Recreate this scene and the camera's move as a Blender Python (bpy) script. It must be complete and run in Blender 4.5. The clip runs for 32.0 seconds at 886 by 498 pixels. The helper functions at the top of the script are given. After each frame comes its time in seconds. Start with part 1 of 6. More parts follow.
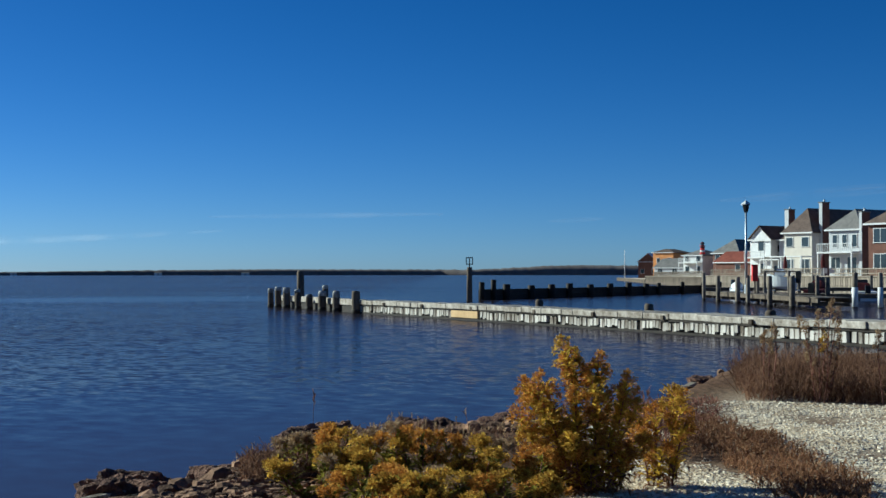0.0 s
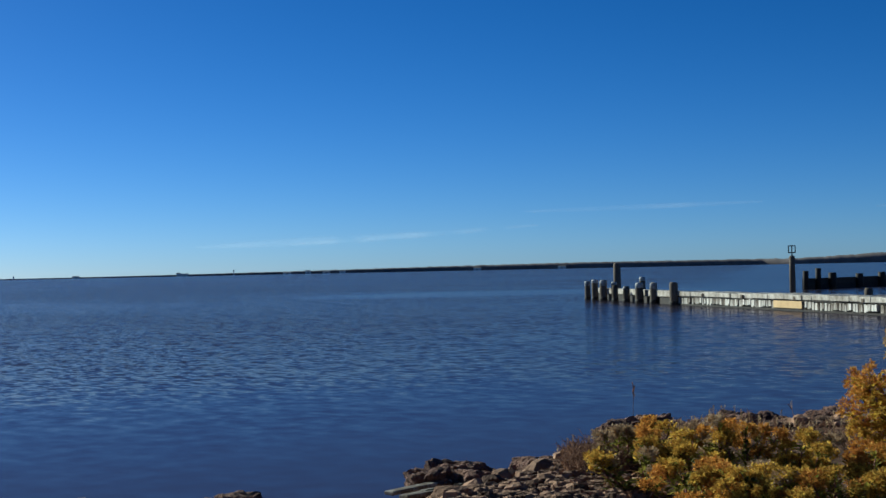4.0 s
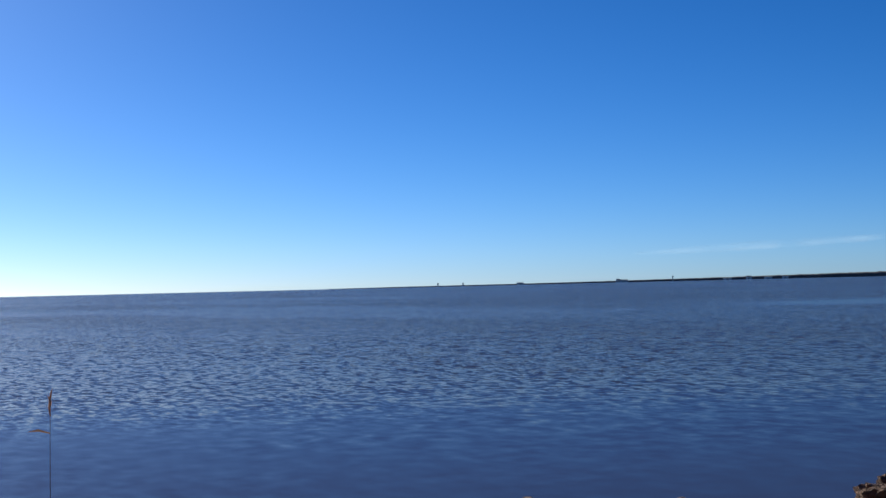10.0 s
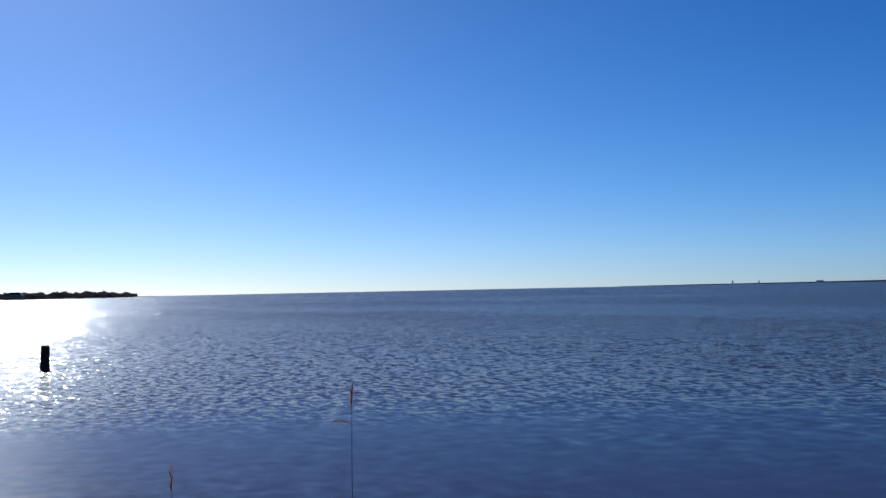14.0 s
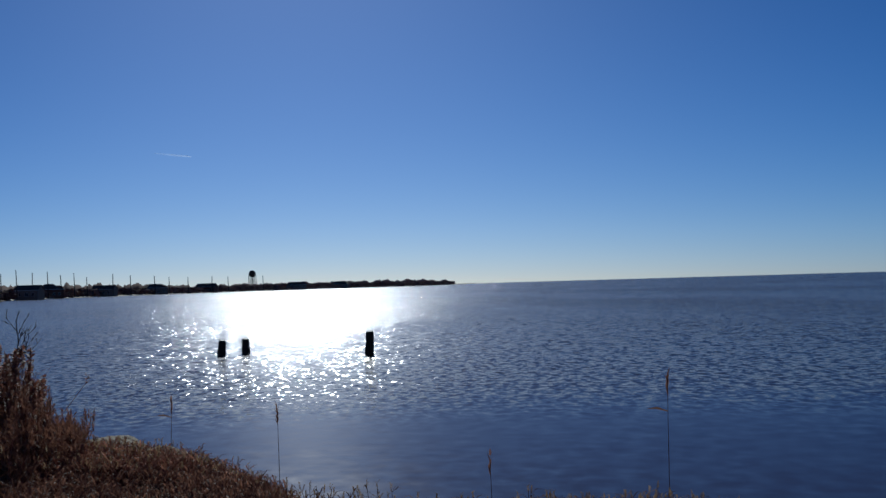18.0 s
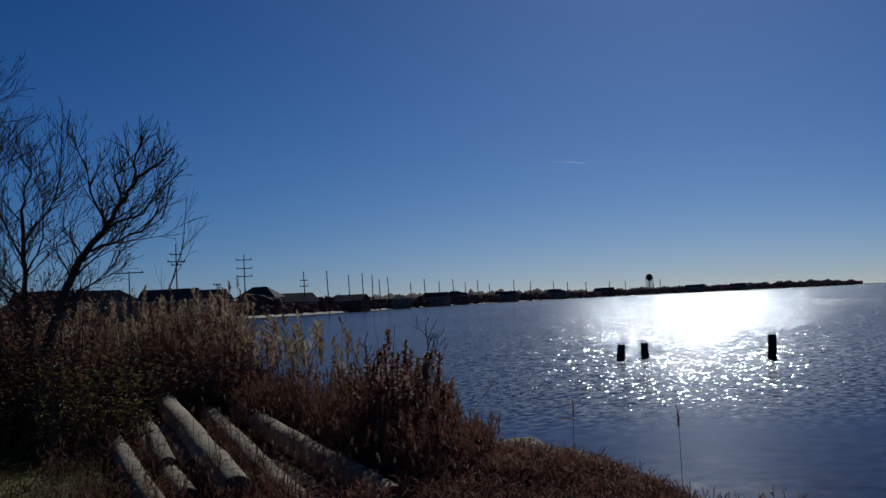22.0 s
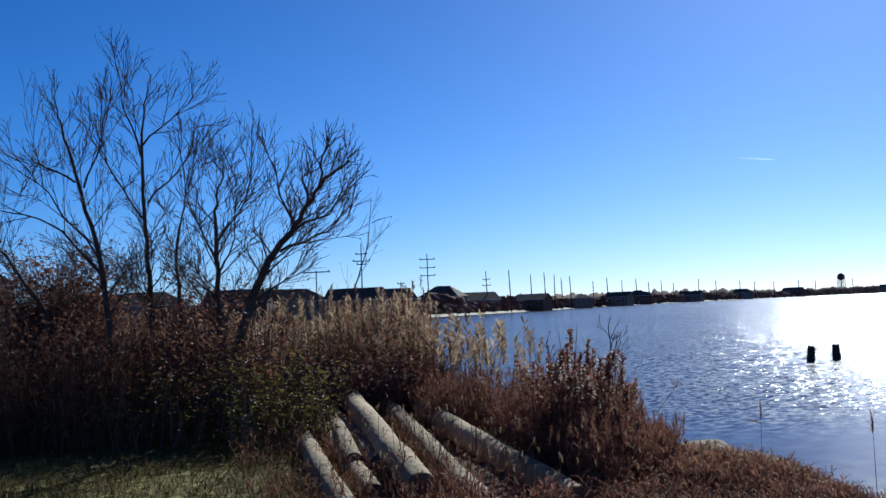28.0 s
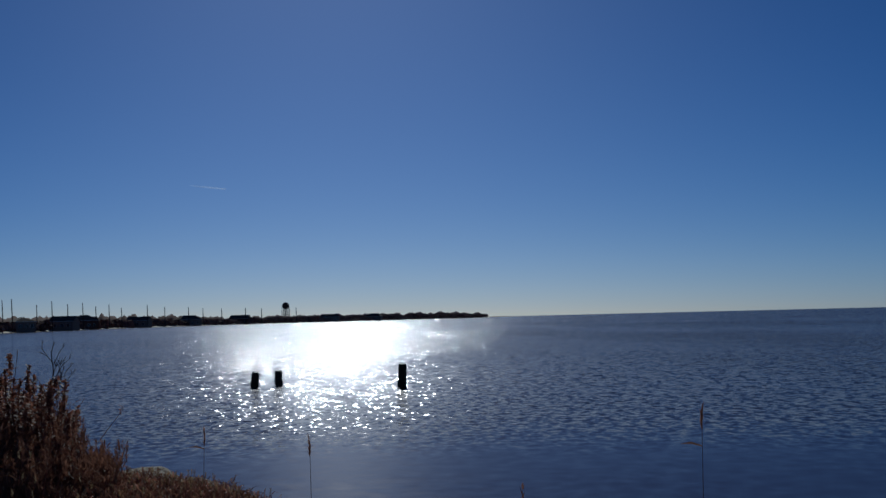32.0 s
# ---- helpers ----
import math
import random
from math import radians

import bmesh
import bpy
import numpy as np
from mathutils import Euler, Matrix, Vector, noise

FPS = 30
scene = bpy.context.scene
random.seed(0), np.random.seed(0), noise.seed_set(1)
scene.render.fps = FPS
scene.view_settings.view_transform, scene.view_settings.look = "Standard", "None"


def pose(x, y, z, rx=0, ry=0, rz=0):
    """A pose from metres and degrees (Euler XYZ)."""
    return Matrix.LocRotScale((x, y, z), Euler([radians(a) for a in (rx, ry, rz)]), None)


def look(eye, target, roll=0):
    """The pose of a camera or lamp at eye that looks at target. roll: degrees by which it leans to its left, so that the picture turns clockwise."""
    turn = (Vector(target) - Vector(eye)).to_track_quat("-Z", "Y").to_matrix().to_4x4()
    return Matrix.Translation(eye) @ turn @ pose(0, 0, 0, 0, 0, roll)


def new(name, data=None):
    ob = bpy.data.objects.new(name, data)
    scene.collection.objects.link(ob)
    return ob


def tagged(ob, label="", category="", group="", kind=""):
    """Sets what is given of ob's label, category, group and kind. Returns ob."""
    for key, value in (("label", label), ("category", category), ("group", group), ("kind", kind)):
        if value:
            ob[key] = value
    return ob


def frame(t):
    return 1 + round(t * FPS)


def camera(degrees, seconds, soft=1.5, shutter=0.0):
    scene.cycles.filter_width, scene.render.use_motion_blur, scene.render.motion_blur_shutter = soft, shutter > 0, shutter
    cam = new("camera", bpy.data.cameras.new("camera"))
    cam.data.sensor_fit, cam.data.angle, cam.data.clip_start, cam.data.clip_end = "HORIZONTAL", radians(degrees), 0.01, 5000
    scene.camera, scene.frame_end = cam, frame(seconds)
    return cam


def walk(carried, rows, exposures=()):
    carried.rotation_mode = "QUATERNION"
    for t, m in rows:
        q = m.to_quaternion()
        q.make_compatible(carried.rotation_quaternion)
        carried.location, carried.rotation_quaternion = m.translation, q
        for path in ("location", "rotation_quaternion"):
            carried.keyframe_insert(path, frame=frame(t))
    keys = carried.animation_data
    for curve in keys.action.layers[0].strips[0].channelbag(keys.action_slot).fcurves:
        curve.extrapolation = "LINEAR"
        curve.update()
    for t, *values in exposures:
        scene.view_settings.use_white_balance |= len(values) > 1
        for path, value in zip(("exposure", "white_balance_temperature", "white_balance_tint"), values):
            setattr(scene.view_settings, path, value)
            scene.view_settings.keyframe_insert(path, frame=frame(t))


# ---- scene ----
EYE = 2.2          # height of the lens above the water
LENS = 37.46       # degrees across the picture
cam = camera(LENS, 32.0, soft=1.5)

# seconds, yaw, pitch, lean: a hand-held pan on the spot
TURNS = (
    (0.0, 0.00, 1.12, -0.04), (0.5, 1.70, 1.00, 0.04), (1.0, 3.21, 0.83, -0.05), (1.5, 5.25, 0.72, -0.38),
    (2.0, 7.03, 0.74, -0.62), (2.5, 9.19, 0.88, -0.71), (3.0, 10.75, 0.87, -0.66), (3.5, 12.24, 0.88, -0.89),
    (5.5, 18.85, 1.13, -1.23), (6.0, 20.47, 1.14, -0.93), (6.5, 21.62, 1.25, -0.91), (7.0, 23.44, 1.39, -0.92),
    (7.5, 24.43, 1.50, -1.00), (8.0, 25.44, 1.49, -0.95), (8.5, 26.81, 1.54, -1.07), (9.0, 28.86, 1.58, -1.25),
    (9.5, 31.20, 1.60, -1.20), (10.0, 32.88, 1.62, -1.37), (11.0, 36.12, 1.67, -1.50), (12.0, 38.71, 1.81, -0.95),
    (12.5, 41.02, 2.09, -1.16), (13.0, 42.41, 2.23, -1.33), (13.5, 43.83, 2.17, -1.40), (14.0, 45.60, 1.78, -1.17),
    (14.5, 47.47, 1.70, -0.85), (16.5, 54.26, 1.46, -1.00), (17.0, 55.71, 1.32, -0.84), (17.5, 57.33, 1.40, -1.15),
    (18.0, 59.28, 1.52, -1.64), (18.5, 61.00, 1.78, -1.30), (19.0, 63.16, 1.94, -1.47), (19.5, 65.36, 1.95, -1.41),
    (20.0, 67.96, 1.97, -1.72), (20.5, 70.30, 2.09, -1.94), (21.0, 72.59, 2.24, -2.21), (21.5, 74.39, 2.17, -2.41),
    (22.0, 76.58, 2.32, -2.57), (22.5, 78.17, 2.28, -2.67), (23.0, 79.98, 2.19, -2.76), (23.5, 81.52, 2.19, -2.62),
    (24.0, 83.20, 2.33, -2.38), (24.5, 84.97, 2.37, -2.43), (25.0, 87.49, 2.61, -1.90), (25.5, 89.59, 2.68, -2.55),
    (27.5, 86.86, 2.62, -2.56), (28.0, 84.55, 2.63, -2.36), (28.5, 82.16, 2.77, -2.15), (29.0, 78.74, 2.85, -1.77),
    (29.5, 76.00, 2.97, -1.90), (30.0, 72.09, 2.95, -1.80), (30.5, 68.96, 2.92, -1.60), (31.0, 66.12, 2.87, -1.86),
    (31.5, 63.69, 2.93, -1.38), (32.0, 60.72, 2.99, -1.38),
)
KELVIN = 4350
EXPOSURES = [(t, e + 0.4, KELVIN + (130 if 8 < t < 15 else 0), 3 if t < 4 else 5 if t < 8 else 7 if t < 11 else 9 if t < 18.5 or 24.9 < t < 29.5 else 10) for t, e in ((0.0, 0.06), (3.0, 0.06), (6.0, 0.1), (9.0, 0.15), (12.0, 0.17), (13.0, -0.03), (14.5, -0.15), (16.5, -0.5), (17.0, -0.62), (18.0, -0.97), (19.0, -1.25), (20.0, -1.45), (21.0, -1.2), (22.0, -1.5), (23.0, -1.5), (24.0, -1.05), (24.4, -0.95), (25.0, -0.38), (25.5, -0.22), (27.5, 0.1), (28.0, 0.06), (28.5, -0.22), (29.2, -0.68), (30.0, -1.2), (31.0, -1.48), (32.0, -1.5))]
walk(cam, [(t, pose(0, 0, EYE, 90 + pitch, -lean, yaw)) for t, yaw, pitch, lean in TURNS], EXPOSURES)

# ---- daylight ----
SUN_YAW, SUN_UP = 65.4, 23.0
to_sun = Vector((-math.sin(radians(SUN_YAW)) * math.cos(radians(SUN_UP)), math.cos(radians(SUN_YAW)) * math.cos(radians(SUN_UP)), math.sin(radians(SUN_UP))))
world = bpy.data.worlds.new("world")
scene.world = world
world.use_nodes = True
sky = world.node_tree.nodes.new("ShaderNodeTexSky")
sky.sky_type, sky.sun_disc = "NISHITA", False
sky.sun_elevation, sky.sun_rotation = radians(SUN_UP), radians(-SUN_YAW)
sky.altitude, sky.air_density, sky.dust_density, sky.ozone_density = 0, 0.6, 0.2, 2.5
# clear, deep winter sky
deep, rich = world.node_tree.nodes.new("ShaderNodeGamma"), world.node_tree.nodes.new("ShaderNodeHueSaturation")
deep.inputs["Gamma"].default_value, rich.inputs["Saturation"].default_value = 1.12, 1.16
world.node_tree.links.new(sky.outputs["Color"], deep.inputs["Color"])
world.node_tree.links.new(deep.outputs["Color"], rich.inputs["Color"])
world.node_tree.links.new(rich.outputs["Color"], world.node_tree.nodes["Background"].inputs["Color"])
world.node_tree.nodes["Background"].inputs["Strength"].default_value = 0.0315
sun = new("sun", bpy.data.lights.new("sun", "SUN"))
sun.data.energy, sun.data.angle, sun.data.color = 6.0, radians(0.6), (1.0, 0.82, 0.485)
sun.matrix_world = look(to_sun * 100, (0, 0, 0))


# ---- plan and mesh helpers ----
def at(yaw, d, z=0.0):
    """A place d metres from the viewpoint, yaw degrees to the left of the first view."""
    a = radians(yaw)
    return Vector((-math.sin(a) * d, math.cos(a) * d, z))


class Geo:
    """Collects vertices and faces of one mesh."""

    def __init__(self):
        self.v, self.f = [], []

    def add(self, verts, faces):
        n = len(self.v)
        self.v.extend([tuple(p) for p in verts])
        self.f.extend([tuple(i + n for i in face) for face in faces])
        return self

    def box(self, x0, x1, y0, y1, z0, z1, m=None, bevel=0.0):
        b = min(bevel, (x1 - x0) * 0.4, (y1 - y0) * 0.4, (z1 - z0) * 0.4)
        if b <= 0:
            pts = [Vector((x, y, z)) for z in (z0, z1) for x, y in ((x0, y0), (x1, y0), (x1, y1), (x0, y1))]
            faces = [(3, 2, 1, 0), (4, 5, 6, 7), (0, 1, 5, 4), (1, 2, 6, 5), (2, 3, 7, 6), (3, 0, 4, 7)]
        else:
            rings = []
            for z, k in ((z0, b), (z0 + b, 0), (z1 - b, 0), (z1, b)):
                rings += [Vector((x, y, z)) for x, y in ((x0 + k, y0 + k), (x1 - k, y0 + k), (x1 - k, y1 - k), (x0 + k, y1 - k))]
            pts = rings
            faces = [(3, 2, 1, 0), (12, 13, 14, 15)]
            for r in range(3):
                for i in range(4):
                    j = (i + 1) % 4
                    faces.append((r * 4 + i, r * 4 + j, r * 4 + 4 + j, r * 4 + 4 + i))
        if m is not None:
            pts = [m @ p for p in pts]
        return self.add(pts, faces)

    def tube(self, points, radii, seg=6, cap=True):
        pts = [Vector(p) for p in points]
        verts, faces = [], []
        for i, p in enumerate(pts):
            d = (pts[min(i + 1, len(pts) - 1)] - pts[max(i - 1, 0)])
            d = d.normalized() if d.length > 1e-9 else Vector((0, 0, 1))
            u = d.cross(Vector((0.31, 0.95, 0.07)))
            if u.length < 1e-3:
                u = d.cross(Vector((1, 0, 0)))
            u.normalize()
            w = d.cross(u)
            for k in range(seg):
                a = 2 * math.pi * k / seg
                verts.append(p + (u * math.cos(a) + w * math.sin(a)) * radii[i])
        for i in range(len(pts) - 1):
            for k in range(seg):
                l = (k + 1) % seg
                faces.append((i * seg + k, i * seg + l, i * seg + seg + l, i * seg + seg + k))
        if cap:
            faces.append(tuple(range(seg - 1, -1, -1)))
            n = (len(pts) - 1) * seg
            faces.append(tuple(range(n, n + seg)))
        return self.add(verts, faces)

    def blade(self, base, tip, width, side, bend=0.0):
        """A narrow leaf with a fold along its middle."""
        base, tip, side = Vector(base), Vector(tip), Vector(side).normalized() * (width * 0.5)
        mid = base.lerp(tip, 0.5) + Vector((0, 0, bend))
        lift = (tip - base).cross(side)
        lift = lift.normalized() * width * 0.22 if lift.length > 1e-9 else Vector((0, 0, 0))
        return self.add([base - side * 0.5, base + side * 0.5, mid - side + lift, mid, mid + side + lift, tip],
                        [(0, 1, 3), (0, 3, 2), (1, 4, 3), (2, 3, 5), (3, 4, 5)])

    def fleck(self, c, size, v):
        """A tiny leaning petal."""
        u = v.cross(Vector((0.3, 0.5, 0.8)))
        u = u.normalized() * size * 0.5 if u.length > 1e-6 else Vector((size * 0.5, 0, 0))
        w = v * size
        return self.add([c - u, c + u, c + u * 0.6 + w, c - u * 0.6 + w], [(0, 1, 2, 3)])

    def lump(self, c, r, rng, squash=(1, 1, 1), rough=0.25, rings=5, seg=8):
        c = Vector(c)
        verts, faces = [c + Vector((0, 0, r * squash[2]))], []
        for i in range(1, rings):
            th = math.pi * i / rings
            for k in range(seg):
                a = 2 * math.pi * k / seg
                q = r * (1 + rng.uniform(-rough, rough))
                verts.append(c + Vector((math.sin(th) * math.cos(a) * q * squash[0], math.sin(th) * math.sin(a) * q * squash[1], math.cos(th) * q * squash[2])))
        verts.append(c - Vector((0, 0, r * squash[2])))
        for k in range(seg):
            faces.append((0, 1 + k, 1 + (k + 1) % seg))
            n = 1 + (rings - 2) * seg
            faces.append((len(verts) - 1, n + (k + 1) % seg, n + k))
        for i in range(rings - 2):
            for k in range(seg):
                l = (k + 1) % seg
                faces.append((1 + i * seg + k, 1 + i * seg + seg + k, 1 + i * seg + seg + l, 1 + i * seg + l))
        return self.add(verts, faces)

    def mesh(self, name, material, smooth=False):
        me = bpy.data.meshes.new(name)
        me.from_pydata(self.v, [], self.f)
        me.materials.append(material)
        if smooth:
            me.polygons.foreach_set("use_smooth", [True] * len(me.polygons))
        me.update()
        return me


def part(name, geo, material, parent, label="", smooth=False, m=None):
    """One mesh under a thing or under a part."""
    ob = new(name, geo if isinstance(geo, bpy.types.Mesh) else geo.mesh(name, material, smooth))
    ob.parent = parent
    if m is not None:
        ob.matrix_basis = m
    if label:
        ob["label"] = label
    return ob


def thing(name, m, label, category, group="", kind=""):
    """An empty at the base of a thing."""
    ob = new(name)
    ob.empty_display_size = 0.1
    ob.matrix_basis = m if isinstance(m, Matrix) else Matrix.Translation(m)
    return tagged(ob, label, category, group, kind)


def single(name, geo, material, label, category, group="", kind="", smooth=False, m=None):
    """A thing that is one mesh."""
    ob = new(name, geo.mesh(name, material, smooth))
    if m is not None:
        ob.matrix_basis = m
    return tagged(ob, label, category, group, kind)


# ---- materials ----
def material(name, dark, light, rough=0.8, scale=4.0, bump=0.3, fine=40.0, metal=0.0, vary=0.0, stretch=(1, 1, 1), coarse=0.0, island=False, translucent=0.0, spec=0.15, height=0.01):
    """A surface whose colour wanders between two shades at two scales, with a fine relief."""
    mt = bpy.data.materials.new(name)
    mt.use_nodes = True
    nt = mt.node_tree
    n, l = nt.nodes, nt.links
    bsdf = n["Principled BSDF"]
    bsdf.inputs["Roughness"].default_value, bsdf.inputs["Metallic"].default_value = rough, metal
    bsdf.inputs["Specular IOR Level"].default_value = spec
    co = n.new("ShaderNodeTexCoord")
    mp = n.new("ShaderNodeMapping")
    mp.inputs["Scale"].default_value = stretch
    l.new(co.outputs["Object"], mp.inputs["Vector"])
    big, small = n.new("ShaderNodeTexNoise"), n.new("ShaderNodeTexNoise")
    for node, sc, det in ((big, scale, 4), (small, fine, 3)):
        node.inputs["Scale"].default_value, node.inputs["Detail"].default_value = sc, det
        l.new(mp.outputs["Vector"], node.inputs["Vector"])
    mixf = n.new("ShaderNodeMix")
    mixf.inputs[0].default_value = 0.4
    l.new(big.outputs["Fac"], mixf.inputs[2])
    l.new(small.outputs["Fac"], mixf.inputs[3])
    fac = mixf.outputs[0]
    ramp = n.new("ShaderNodeMapRange")
    ramp.inputs[1].default_value, ramp.inputs[2].default_value = 0.3, 0.7
    l.new(fac, ramp.inputs[0])
    fac = ramp.outputs[0]
    if vary > 0:
        add = n.new("ShaderNodeMath")
        add.operation, add.use_clamp = "MULTIPLY_ADD", True
        if island:
            rnd = n.new("ShaderNodeNewGeometry").outputs["Random Per Island"]
        else:
            rnd = n.new("ShaderNodeObjectInfo").outputs["Random"]
        shift = n.new("ShaderNodeMath")
        shift.operation = "SUBTRACT"
        l.new(rnd, shift.inputs[0])
        shift.inputs[1].default_value = 0.5
        l.new(shift.outputs[0], add.inputs[0])
        add.inputs[1].default_value = vary * 2
        l.new(fac, add.inputs[2])
        fac = add.outputs[0]
    col = n.new("ShaderNodeMix")
    col.data_type = "RGBA"
    col.inputs[6].default_value, col.inputs[7].default_value = (*dark, 1), (*light, 1)
    l.new(fac, col.inputs[0])
    l.new(col.outputs[2], bsdf.inputs["Base Color"])
    if bump > 0:
        bp = n.new("ShaderNodeBump")
        bp.inputs["Strength"].default_value, bp.inputs["Distance"].default_value = bump, height
        l.new(small.outputs["Fac"], bp.inputs["Height"])
        l.new(bp.outputs["Normal"], bsdf.inputs["Normal"])
    if translucent > 0:
        tr, mx = n.new("ShaderNodeBsdfTranslucent"), n.new("ShaderNodeMixShader")
        l.new(col.outputs[2], tr.inputs["Color"])
        mx.inputs[0].default_value = translucent
        l.new(bsdf.outputs[0], mx.inputs[1])
        l.new(tr.outputs[0], mx.inputs[2])
        l.new(mx.outputs[0], n["Material Output"].inputs["Surface"])
    return mt


